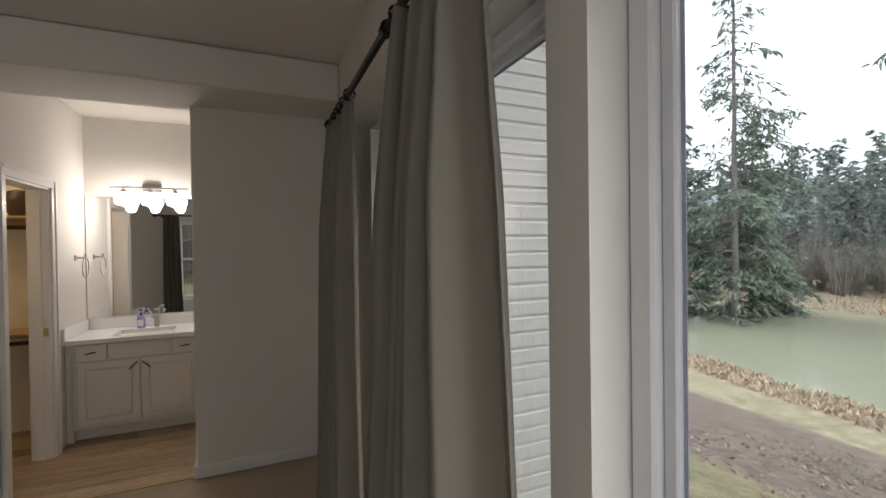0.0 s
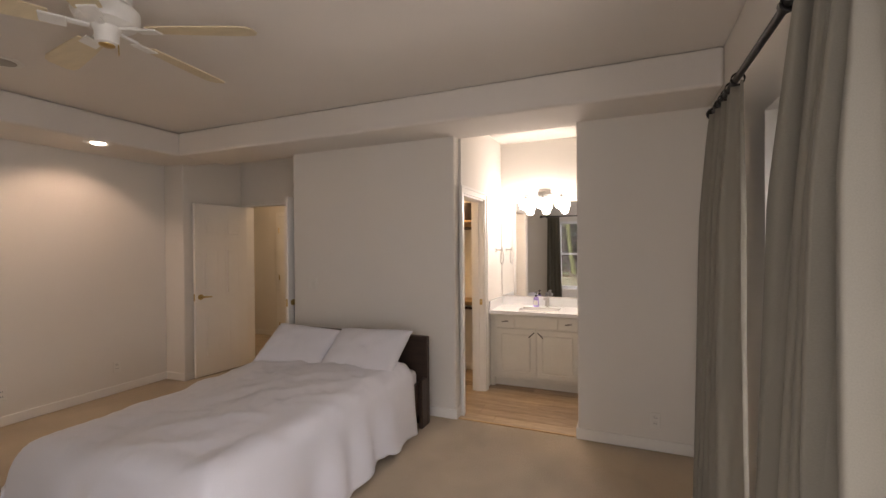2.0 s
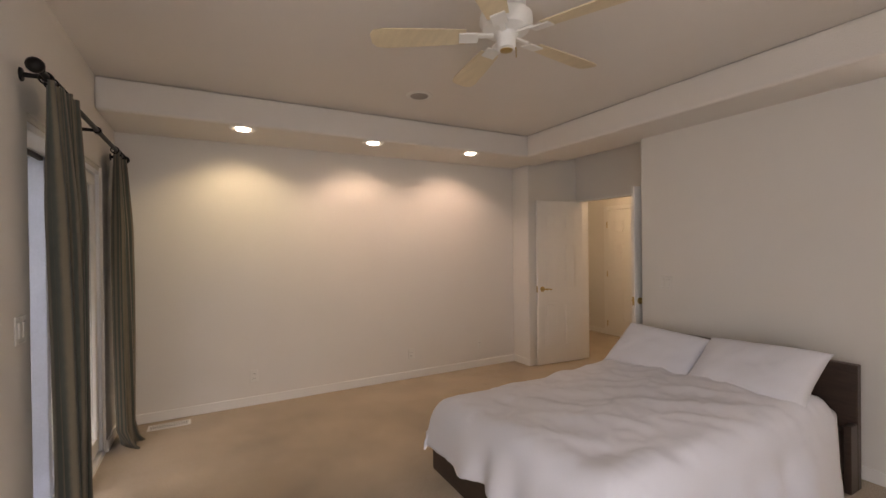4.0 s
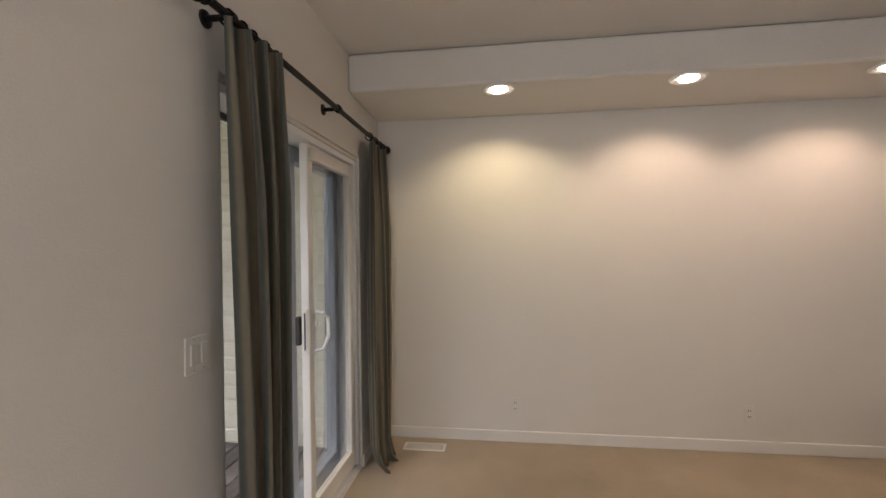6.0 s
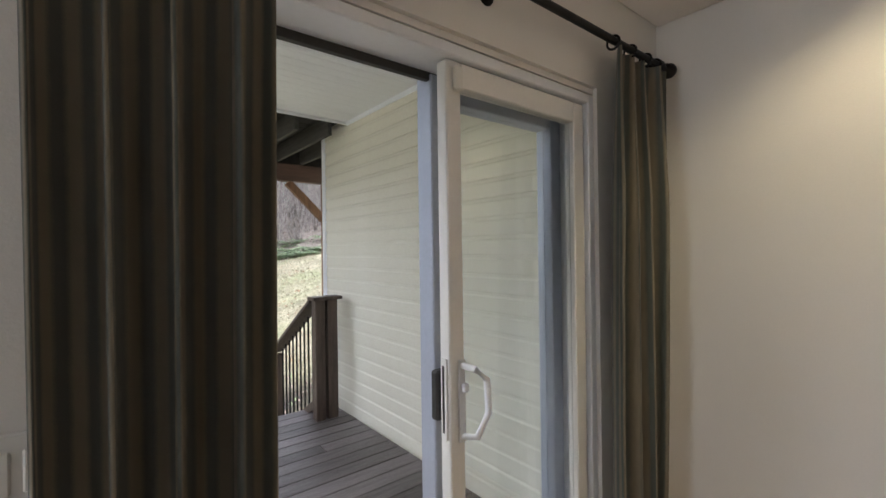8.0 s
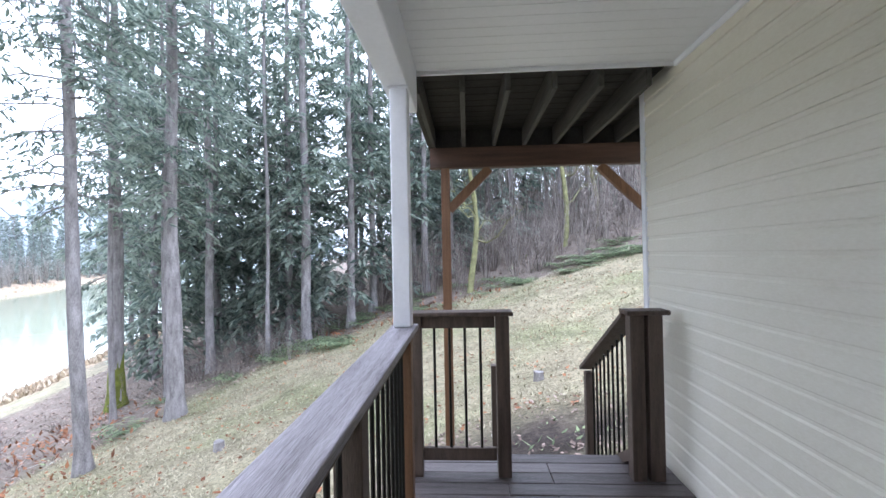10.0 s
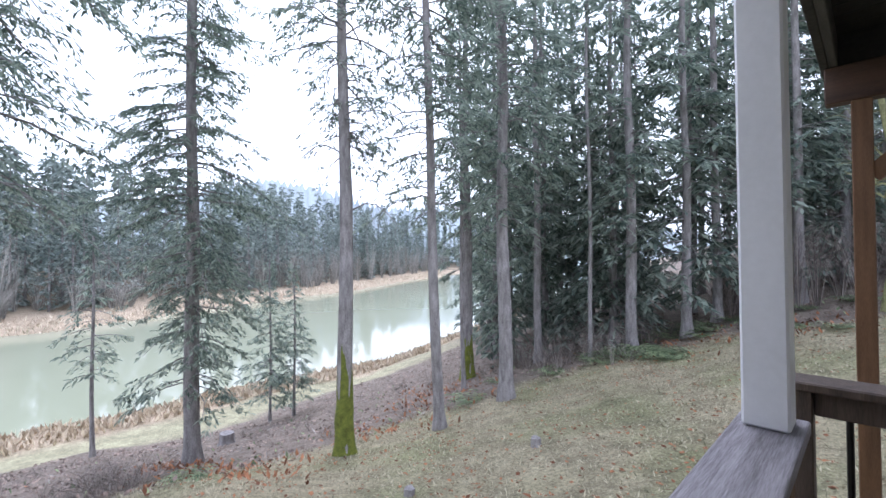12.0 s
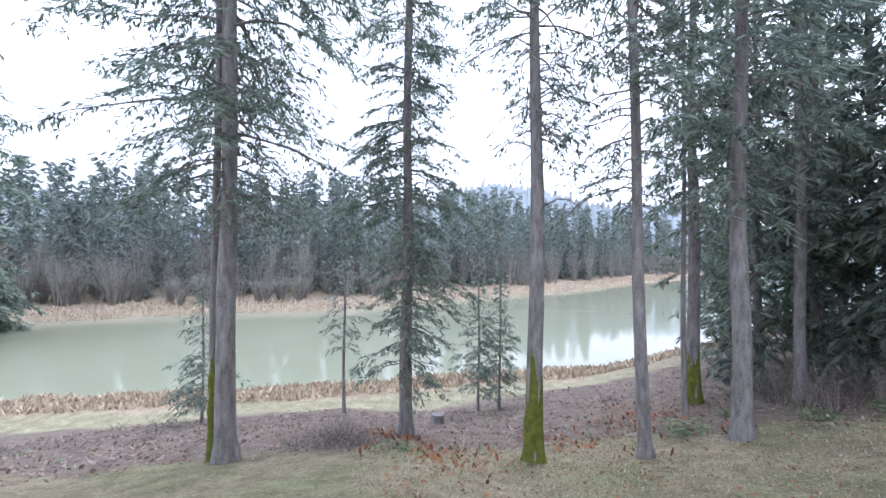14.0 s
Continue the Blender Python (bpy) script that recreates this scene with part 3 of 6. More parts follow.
sd = tagged(new("door_1"), "white sliding glass door standing half open", "sliding door", kind="structure")
DX0, DX1, DZ1 = SL[0], SL[1], 2.06
part("door_frame", boxes((DX0, DX0 + 0.035, -4.49, -4.265, 0.03, DZ1), (DX1 - 0.035, DX1, -4.49, -4.265, 0.03, DZ1), (DX0 + 0.035, DX1 - 0.035, -4.49, -4.265, DZ1 - 0.035, DZ1), bevel=0.004), M["vinyl"], sd)
part("door_sill", boxes((DX0, DX1, -4.52, -4.26, -0.04, 0.028), (DX0 + 0.04, DX1 - 0.04, -4.307, -4.299, 0.028, 0.042), (DX0 + 0.04, DX1 - 0.04, -4.445, -4.437, 0.028, 0.042), bevel=0.003), M["vinyl"], sd)
part("head_track", boxes((DX0 + 0.035, DX1 - 0.035, -4.416, -4.398, 2.0, DZ1 - 0.036)), M["slot"], sd)


def glazed_panel(name, x0, x1, y0, y1, frame_mat, label):
    p = part(name, boxes((x0, x0 + 0.062, y0, y1, 0.045, 2.02), (x1 - 0.055, x1, y0, y1, 0.045, 2.02), (x0 + 0.062, x1 - 0.055, y0, y1, 1.945, 2.02), (x0 + 0.062, x1 - 0.055, y0, y1, 0.045, 0.15), bevel=0.004), frame_mat, sd, label)
    ym = (y0 + y1) / 2
    pane("pane", (x0 + 0.062, x1 - 0.055, ym - 0.003, ym + 0.003, 0.15, 1.945), p)
    return p


sliding = glazed_panel("sliding_panel", -4.035, -3.365, -4.326, -4.281, M["trim"], "open sliding panel with a white pull")
fixed = glazed_panel("fixed_panel", -4.04, -3.395, -4.466, -4.392, M["bluegrey"], "outer fixed panel with a grey-blue aluminium stile")
# mirrored because the meeting stiles face the opening
bm = bmesh.new()
add_tube(bm, [(-3.405, -4.279, 1.15), (-3.415, -4.231, 1.145), (-3.445, -4.216, 1.115), (-3.450, -4.216, 1.02), (-3.42, -4.231, 0.955), (-3.405, -4.279, 0.945)], 0.010, 10)
add_box(bm, -3.418, -3.392, -4.281, -4.273, 0.93, 1.165, bevel=0.003)
part("pull_handle", bm, M["vinyl"], sliding, smooth=True)
part("latch_lever", boxes((-3.417, -3.397, -4.273, -4.256, 1.075, 1.10), bevel=0.004), M["vinyl"], sliding)
part("lock_plate", boxes((-3.365, -3.359, -4.317, -4.290, 0.94, 1.17), bevel=0.002), M["trim"], sliding)
part("lock_slot", boxes((-3.359, -3.357, -4.307, -4.300, 0.96, 1.15)), M["slot"], sliding)
part("outer_handle", boxes((-3.392, -3.352, -4.356, -4.326, 0.985, 1.13), bevel=0.006), M["slot"], sliding)
part("alarm_contact", boxes((-3.415, -3.385, -4.281, -4.261, 1.93, 2.0), bevel=0.005), M["plastic"], sliding)
part("drywall_return", boxes((DX0, DX1, -4.40, -4.266, DZ1 + 0.004, 2.084)), M["wall"], sd)


# ---- doors of the alcove and hall ----
def panel_door(name, label, w, h, at, rz, lever_side, handle_mat, kind_structure=True, lever=True):
    """A six-panel leaf hinged at its local origin and reaching along +x."""
    t = new(name)
    t.matrix_world = pose(*at, 0, 0, rz)
    tagged(t, label, "door", kind="structure")
    part("leaf", boxes((0, w, -0.0175, 0.0175, 0.008, h), bevel=0.003), M["trim"], t)
    cols = [(0.11 * w / 0.76, 0.45 * w), (0.55 * w, w - 0.11 * w / 0.76)]
    rows = [(0.20, 0.78), (0.93, 1.52), (1.64, 1.90)]
    for sg in (-1, 1):
        for x0, x1 in cols:
            for z0, z1 in rows:
                yy = sg * 0.0175
                bm = bmesh.new()
                add_box(bm, x0, x1, min(yy, yy + sg * 0.0035), max(yy, yy + sg * 0.0035), z0, z1, bevel=0.0015)
                add_box(bm, x0 + 0.035, x1 - 0.035, min(yy, yy + sg * 0.008), max(yy, yy + sg * 0.008), z0 + 0.035, z1 - 0.035, bevel=0.006)
                part("panel", bm, M["trim"], t)
    if lever:
        for sg in (-1, 1):
            bm = bmesh.new()
            yy = sg * 0.018
            add_tube(bm, [(w - 0.065, yy, 0.94), (w - 0.065, yy + sg * 0.008, 0.94)], 0.032, 18)
            add_tube(bm, [(w - 0.065, yy, 0.94), (w - 0.065, yy + sg * 0.045, 0.94), (w - 0.085, yy + sg * 0.052, 0.942), (w - 0.17, yy + sg * 0.050, 0.936)], [0.011, 0.010, 0.010, 0.007], 10)
            part("door_handle", bm, handle_mat, t, "brass lever handle", smooth=True)
    part("latch_plate", boxes((w, w + 0.002, -0.011, 0.011, 0.90, 0.98)), handle_mat, t)
    for z0 in (0.2, 1.0, 1.8):
        bm = bmesh.new()
        add_tube(bm, [(0.0, -0.021, z0 - 0.045), (0.0, -0.021, z0 + 0.045)], 0.007, 8)
        part("hinge", bm, handle_mat, t, smooth=True)
    return t


panel_door("door_2", "white six-panel door standing open into the room", 0.70, 2.03, (-4.17, 0.660, 0), -94.5, 1, M["brass"])
panel_door("door_3", "white six-panel door folded back along the alcove", 0.70, 2.03, (-2.845, 0.660, 0), -91, 1, M["brass"])
panel_door("door_4", "white six-panel door at the end of the hall", 0.76, 2.03, (-5.05, 2.175, 0), 0, 1, M["brass"])
structure("trim_hall", boxes((-5.13, -5.055, 2.17, 2.199, 0, 2.10), (-4.285, -4.21, 2.17, 2.199, 0, 2.10), (-5.055, -4.285, 2.17, 2.199, 2.04, 2.10), bevel=0.004), M["trim"], "white door casing in the hall", "trim")
structure("trim_alcove", boxes((-4.27, -4.19, 0.675, 0.805, 0, 2.06), (-2.825, -2.80, 0.675, 0.805, 0, 2.06), (-4.19, -2.825, 0.675, 0.805, 2.04, 2.06)), M["trim"], "white jamb of the double doors", "trim")

# ---- bed ----
BX0, BX1, BY0, BY1 = -2.69, -1.24, -2.27, -0.21
bed = thing("bed", "low dark-brown wooden bed frame with a plain headboard", "bed", (-1.965, -1.24, 0))


def bed_box(name, x0, x1, y0, y1, z0, z1, label="", mat="darkwood", bevel=0.004):
    return box_part(name, (x0 + 1.965, x1 + 1.965, y0 + 1.24, y1 + 1.24, z0, z1), M[mat], bed, label, bevel)


bed_box("headboard", -2.755, -1.20, -0.205, -0.155, 0.0, 0.745)
bed_box("headboard_side", -1.235, -1.20, -0.30, -0.206, 0.0, 0.40)
bed_box("headboard_shelf", -1.30, -1.236, -0.29, -0.206, 0.335, 0.355)
bed_box("footboard", BX0, BX1, BY0, BY0 + 0.035, 0.0, 0.37)
bed_box("side_rail", BX0, BX0 + 0.03, BY0 + 0.036, -0.207, 0.10, 0.37)
bed_box("side_rail", BX1 - 0.03, BX1, BY0 + 0.036, -0.207, 0.10, 0.37)
for k in range(10):
    yy = -2.15 + k * 0.2
    bed_box("slat", BX0 + 0.032, BX1 - 0.032, yy, yy + 0.07, 0.27, 0.29, mat="closetwood")
mt = thing("mattress", "mattress in a white fitted sheet on the bed", "mattress", (-1.965, -1.24, 0.291))
bm = boxes((-0.69, 0.69, -0.975, 1.02, 0.0, 0.18), bevel=0.05, seg=4)
part("sheet", bm, M["cotton"], mt, smooth=True)


def duvet():
    t = thing("duvet", "rumpled white duvet hanging over the sides of the bed", "duvet", (-1.965, -1.24, 0.475))
    bm = bmesh.new()
    uvl = bm.loops.layers.uv.new("cloth")
    nx, ny = 110, 120
    halfw, over_l, over_r, over_f = 0.70, 0.20, 0.52, 0.24
    y_head, y_foot = 0.84, -1.03
    grid = []
    R = 0.11
    for j in range(ny + 1):
        b = j / ny
        ly = y_head + (y_foot - over_f - 0.05 - y_head) * b
        row = []
        for i in range(nx + 1):
            a = i / nx
            lx = -(halfw + over_l) + (2 * halfw + over_l + over_r) * a
            wob = 0.05 * noise.noise(Vector((lx * 1.6, ly * 1.6, 4.0)))

            def bend(s, edge):
                """Distance along the cloth past an edge -> out and down."""
                q = s - (edge - R)
                if q <= 0:
                    return s, 0.0
                if q < R * math.pi / 2:
                    an = q / R
                    return edge - R + R * math.sin(an), R * (1 - math.cos(an))
                return edge + 0.10 * (q - R * math.pi / 2), R + (q - R * math.pi / 2) * 0.99

            if lx >= 0:
                x, dx = bend(lx, halfw + 0.02)
            else:
                x, dx = bend(-lx, halfw + 0.02)
                x = -x
            yy, dy = bend(-ly, -y_foot)
            y = -yy
            drop = max(dx, dy) + 0.25 * min(dx, dy)
            puff = 0.030 * (1 - min(1, drop / 0.2)) * (0.6 + 0.8 * noise.noise(Vector((lx * 1.3, ly * 1.1, 0.4))) + 0.5)
            crease = 0.022 * noise.noise(Vector((lx * 5 + 2 * ly, ly * 2.4 - lx, 3.0))) + 0.015 * (1 - abs(noise.noise(Vector((lx * 3.2 - 2.5 * ly, ly * 3.6, 9.0))) * 2)) + 0.017 * (0.5 - abs(noise.noise(Vector((lx * 8 + 3 * ly, ly * 6 - 2 * lx, 2.0))))) + 0.005 * noise.noise(Vector((lx * 22, ly * 19, 5.0)))
            z = 0.036 + puff + crease - drop * (0.93 + 0.25 * noise.noise(Vector((lx * 0.9, ly * 1.1, 8.0))))
            hang = min(1, max(0.0, drop - 0.08) / 0.25)
            if dx >= dy:
                x += math.copysign(1, x) * hang * (0.030 * math.sin(ly * 13 + 2.5 * math.sin(ly * 4)) + 0.03 * noise.noise(Vector((ly * 3, 0.3, lx))) + 0.015)
                y += 0.01 * hang * math.sin(ly * 9)
            else:
                y -= hang * (0.028 * math.sin(lx * 14 + 2 * math.sin(lx * 5)) + 0.02)
            z -= 0.125 * min(1.0, max(0.0, 0.15 - lx) / 0.8) * (0.35 + 0.65 * b) * (1 - hang)
            if b < 0.04:
                z -= 0.03 * (1 - b / 0.04)
            v = bm.verts.new((x, y + wob * 0.4, z))
            row.append(v)
        grid.append(row)
    for j in range(ny):
        for i in range(nx):
            fc = bm.faces.new((grid[j][i], grid[j][i + 1], grid[j + 1][i + 1], grid[j + 1][i]))
            for lp, uvv in zip(fc.loops, ((i, j), (i + 1, j), (i + 1, j + 1), (i, j + 1))):
                lp[uvl].uv = (uvv[0] * 0.02, uvv[1] * 0.015)
    ob = part("cover", bm, M["cotton"], t)
    for p in ob.data.polygons:
        p.use_smooth = True
    so = ob.modifiers.new("thickness", "SOLIDIFY")
    so.thickness, so.offset = 0.022, -1
    return t


duvet()


def pillow(label, at, rot, size, seed):
    w, h, d = size
    t = new("pillow")
    t.matrix_world = Matrix.Translation(at) @ Euler([radians(q) for q in rot]).to_matrix().to_4x4()
    tagged(t, label, "pillow", group="pillows on the bed")
    bm = bmesh.new()
    uvl = bm.loops.layers.uv.new("cloth")
    n = 34
    sheets = []
    for sg in (1, -1):
        g = []
        for j in range(n + 1):
            row = []
            for i in range(n + 1):
                a, b = 2 * i / n - 1, 2 * j / n - 1
                edge = (1 - abs(a) ** 3.2) * (1 - abs(b) ** 3.2)
                zz = sg * d * 0.5 * max(0.0, edge) ** 0.5
                x = a * w * 0.5 * (1 - 0.07 * (1 - b * b) * abs(a) ** 4)
                y = b * h * 0.5 * (1 - 0.09 * (1 - a * a) * abs(b) ** 4)
                zz += 0.012 * noise.noise(Vector((x * 7 + seed, y * 7, sg))) * max(0.0, edge) + 0.011 * (0.4 - abs(noise.noise(Vector((x * 9 + seed, y * 8 - x * 3, sg))))) * max(0.0, edge) ** 0.3
                row.append(bm.verts.new((x, y, zz)) if sg == 1 or (0 < i < n and 0 < j < n) else sheets[0][j][i])
            g.append(row)
        sheets.append(g)
        for j in range(n):
            for i in range(n):
                q = (g[j][i], g[j][i + 1], g[j + 1][i + 1], g[j + 1][i])
                fc = bm.faces.new(q if sg == 1 else q[::-1])
                for lp, uvv in zip(fc.loops, ((i, j), (i + 1, j), (i + 1, j + 1), (i, j + 1))):
                    lp[uvl].uv = (uvv[0] * 0.02, uvv[1] * 0.015)
    c = part("pillowcase", bm, M["cotton"], t)
    for p in c.data.polygons:
        p.use_smooth = True
    return t


pillow("plump white pillow leaning on the dark headboard", (-2.31, -0.49, 0.635), (38, 3, 3), (0.70, 0.46, 0.17), 1)
pillow("plump white pillow leaning on the dark headboard", (-1.63, -0.50, 0.645), (40, -3, -4), (0.74, 0.48, 0.19), 6)

# ---- bathroom ----
structure("floor_bath_base", boxes((-2.48, 1.08, 0.02, 1.47, -0.2, -0.002)), M["slot"], "subfloor under the bathroom planks", "floor")
VF, VB = 0.955, 1.468        # vanity front and back
van = thing("vanity_cabinet", "cream painted vanity cabinet with raised-panel doors", "cabinet", (-0.50, VF, 0))
box_part("carcass", (-0.455, 1.05, 0.02, VB - VF, 0.10, 0.785), M["cabinet"], van)
box_part("toe_kick", (-0.455, 1.05, 0.09, VB - VF, 0.0, 0.10), M["cabinet"], van)
box_part("filler", (-0.498, -0.456, 0.03, VB - VF, 0.0, 0.785), M["cabinet"], van)
for x0, x1 in ((-0.42, -0.225), (-0.215, 0.215), (0.225, 0.42), (0.44, 0.85)):
    dr = box_part("drawer_front", (x0, x1, 0.0, 0.019, 0.648, 0.775), M["cabinet"], van, bevel=0.005, seg=2)
    if x1 - x0 < 0.3:
        bm = bmesh.new()
        xm = (x0 + x1) / 2
        add_tube(bm, [(xm, 0.0, 0.712), (xm, -0.022, 0.712)], 0.006, 8)
        add_tube(bm, [(xm - 0.035, -0.024, 0.707), (xm + 0.035, -0.024, 0.717)], 0.005, 8)
        part("pull", bm, M["bronze"], dr, "dark bronze bar pull", smooth=True)
for x0, x1, hx, tilt in ((-0.42, -0.004, -0.045, 0.03), (0.004, 0.42, 0.045, -0.03), (0.44, 0.85, 0.49, 0.03)):
    d_ = box_part("cabinet_door", (x0, x1, 0.0, 0.019, 0.135, 0.635), M["cabinet"], van, bevel=0.005, seg=2)
    part("raised_panel", boxes((x0 + 0.055, x1 - 0.055, -0.006, 0.004, 0.19, 0.58), bevel=0.012, seg=2), M["cabinet"], d_)
    bm = bmesh.new()
    add_tube(bm, [(hx, 0.0, 0.585), (hx, -0.022, 0.585)], 0.006, 8)
    add_tube(bm, [(hx - 0.028, -0.024, 0.585 - tilt * 0.9), (hx + 0.028, -0.024, 0.585 + tilt * 0.9)], 0.005, 8)
    part("pull", bm, M["bronze"], d_, "dark bronze bar pull", smooth=True)

ct = thing("countertop", "white quartz vanity top with a backsplash and a sunken basin", "countertop", (-0.5, VF, 0.786))
SX0, SX1, SY0, SY1 = -0.21, 0.21, 0.07, 0.36
D_ = VB - VF
part("slab", boxes((-0.498, SX0, -0.025, D_, 0, 0.034), (SX1, 1.2, -0.025, D_, 0, 0.034), (SX0, SX1, -0.025, SY0, 0, 0.034), (SX0, SX1, SY1, D_, 0, 0.034)), M["quartz"], ct)
part("backsplash", boxes((-0.478, 1.2, D_ - 0.02, D_, 0.0345, 0.13), bevel=0.002), M["quartz"], ct)
part("side_splash", boxes((-0.498, -0.479, -0.02, D_, 0.0345, 0.13), bevel=0.002), M["quartz"], ct)
part("basin", boxes((SX0, SX0 + 0.012, SY0, SY1, -0.12, 0.0), (SX1 - 0.012, SX1, SY0, SY1, -0.12, 0.0), (SX0 + 0.012, SX1 - 0.012, SY0, SY0 + 0.012, -0.12, 0.0), (SX0 + 0.012, SX1 - 0.012, SY1 - 0.012, SY1, -0.12, 0.0), (SX0, SX1, SY0, SY1, -0.14, -0.12)), M["quartz"], ct)

fc_ = thing("faucet", "brushed nickel single-lever basin faucet", "faucet", (-0.455, 1.375, 0.82))
part("body", boxes((-0.019, 0.019, -0.022, 0.022, 0, 0.15), bevel=0.004), M["steel"], fc_)
part("spout", boxes((-0.017, 0.017, -0.145, -0.022, 0.095, 0.122), bevel=0.004), M["steel"], fc_)
part("lever", boxes((-0.014, 0.014, -0.095, 0.03, 0.155, 0.166), bevel=0.003), M["steel"], fc_)
sp = thing("soap_bottle", "pump bottle of lavender hand soap by the basin", "soap bottle", (-0.575, 1.36, 0.82))
bm = bmesh.new()
add_lathe(bm, [(0.026, 0.0), (0.03, 0.006), (0.03, 0.085), (0.024, 0.105), (0.012, 0.114)], sides=20)
part("bottle", bm, M["lavender"], sp, smooth=True)
bm = bmesh.new()
add_lathe(bm, [(0.013, 0.114), (0.013, 0.132), (0.004, 0.134), (0.004, 0.155)], sides=14)
add_box(bm, -0.010, 0.010, -0.035, 0.010, 0.155, 0.166, bevel=0.002)
part("pump", bm, M["slot"], sp, "black pump head", smooth=True)
part("label_band", boxes((-0.022, 0.022, -0.0312, -0.0285, 0.02, 0.075), bevel=0.002), M["plastic"], sp, "pale paper label")

mr = thing("wall_mirror", "large frameless mirror over the vanity", "mirror", (-0.99, 1.468, 0.925))
box_part("glass", (0.0, 1.75, -0.006, 0.0, 0.0, 1.07), M["mirror"], mr, bevel=0.002)
vl = thing("vanity_light", "nickel vanity light with lit white glass shades", "wall lamp", (-0.49, 1.468, 2.075))
part("backplate", boxes((-0.075, 0.075, -0.022, 0.0, -0.03, 0.05), bevel=0.008, seg=2), M["steel"], vl)
bm = bmesh.new()
add_tube(bm, [(0.0, -0.02, 0.0), (0.0, -0.10, 0.0)], 0.010, 10)
add_box(bm, -0.30, 0.30, -0.112, -0.096, -0.008, 0.008, bevel=0.003)
part("bar", bm, M["steel"], vl)
for dx in (-0.195, 0.0, 0.195):
    bm = bmesh.new()
    add_lathe(bm, [(0.010, -0.045), (0.024, -0.043), (0.024, -0.022), (0.010, -0.012), (0.010, 0.0)], (dx, -0.104, 0), 18)
    h_ = part("lamp_holder", bm, M["steel"], vl, smooth=True)
    bm = bmesh.new()
    add_lathe(bm, [(0.058, -0.155), (0.072, -0.125), (0.074, -0.09), (0.064, -0.058), (0.03, -0.044)], (dx, -0.104, 0), 24)
    sh = part("shade", bm, M["shadeglow"], h_, "lit opal glass shade", smooth=True)
    sh.visible_shadow = False
tr_ = thing("towel_ring", "brushed nickel towel ring on the bathroom wall", "towel ring", (-1.0, 1.24, 1.46))
bm = bmesh.new()
add_box(bm, 0.0, 0.012, -0.022, 0.022, -0.022, 0.022, bevel=0.003)
add_tube(bm, [(0.01, 0, 0), (0.075, 0, 0.0)], 0.008, 10)
add_tube(bm, [(0.07, 0, -0.012), (0.07, 0, 0.03)], 0.009, 10)
part("mount", bm, M["steel"], tr_, smooth=True)
bm = bmesh.new()
add_tube(bm, [Vector((0.07, 0.075 * math.sin(q), -0.085 + 0.085 * math.cos(q))) for q in [2 * math.pi * k / 28 for k in range(29)]], 0.0045, 8)
part("ring", bm, M["steel"], tr_, smooth=True)

# closet door casing, jamb and strike
cs = [(-1.0, -0.982, 0.075, 0.145, 0, 1.98), (-1.0, -0.982, 0.77, 0.84, 0, 1.98), (-1.0, -0.981, 0.075, 0.84, 1.98, 2.05)]
structure("trim_closet", boxes(*cs, (-0.982, -0.974, 0.075, 0.10, 0, 2.05), (-0.982, -0.974, 0.815, 0.84, 0, 2.05), (-0.981, -0.973, 0.101, 0.814, 2.025, 2.05), bevel=0.004, seg=2), M["trim"], "moulded white casing of the closet doorway", "trim")
structure("trim_closet_jamb", boxes((-1.125, -0.998, 0.145, 0.160, 0, 1.98), (-1.125, -0.998, 0.755, 0.770, 0, 1.98), (-1.125, -0.998, 0.160, 0.755, 1.965, 1.98), (-1.085, -1.045, 0.743, 0.755, 0, 1.965)), M["trim"], "white jamb of the closet doorway", "trim")
structure("trim_strike", boxes((-1.04, -1.012, 0.752, 0.7548, 0.90, 0.96)), M["brass"], "brass strike plate on the jamb", "trim")
cl = thing("closet_shelf", "wooden closet shelf with a hanging rod", "shelf", (-1.8, 1.30, 1.78), group="closet shelves")
box_part("board", (-0.68, 0.67, -0.17, 0.168, 0.0, 0.02), M["closetwood"], cl)
box_part("cleat", (-0.68, 0.67, 0.148, 0.168, -0.07, -0.001), M["closetwood"], cl)
bm = bmesh.new()
add_tube(bm, [(-0.68, -0.09, -0.07), (0.67, -0.09, -0.07)], 0.016, 12)
part("hanging_rod", bm, M["bronze"], cl, smooth=True)
copy_thing(cl, pose(-1.8, 1.30, 0.86))
bx = thing("storage_basket", "dark round basket on the closet shelf", "basket", (-1.33, 1.28, 1.80))
bm = bmesh.new()
add_lathe(bm, [(0.09, 0.0), (0.115, 0.06), (0.12, 0.14), (0.10, 0.20), (0.05, 0.215)], sides=20)
part("body", bm, M["darkwood"], bx, smooth=True)

# bathroom floor planks, each a piece of the floor
fb = tagged(new("floor_bath"), "warm brown wood-look plank floor of the bathroom", "floor", kind="structure")
prng = random.Random(12)
yy = 0.022
while yy < 1.46:
    xx = -2.48 - prng.uniform(0, 0.9)
    while xx < 1.08:
        ln = 1.1
        x0, x1 = max(xx, -2.48), min(xx + ln, 1.08)
        if x1 - x0 > 0.03:
            bm = boxes((0, x1 - x0 - 0.0025, 0, 0.1435, 0, 0.008), bevel=0.0012)
            ob = part("plank", bm, M["vinylwood"], fb)
            ob.location = (x0, yy, -0.002)
        xx += ln
    yy += 0.1455
structure("trim_threshold", boxes((-1.0, 0.0, 0.008, 0.024, -0.002, 0.009), bevel=0.003), M["closetwood"], "thin wooden threshold strip between carpet and planks", "trim")


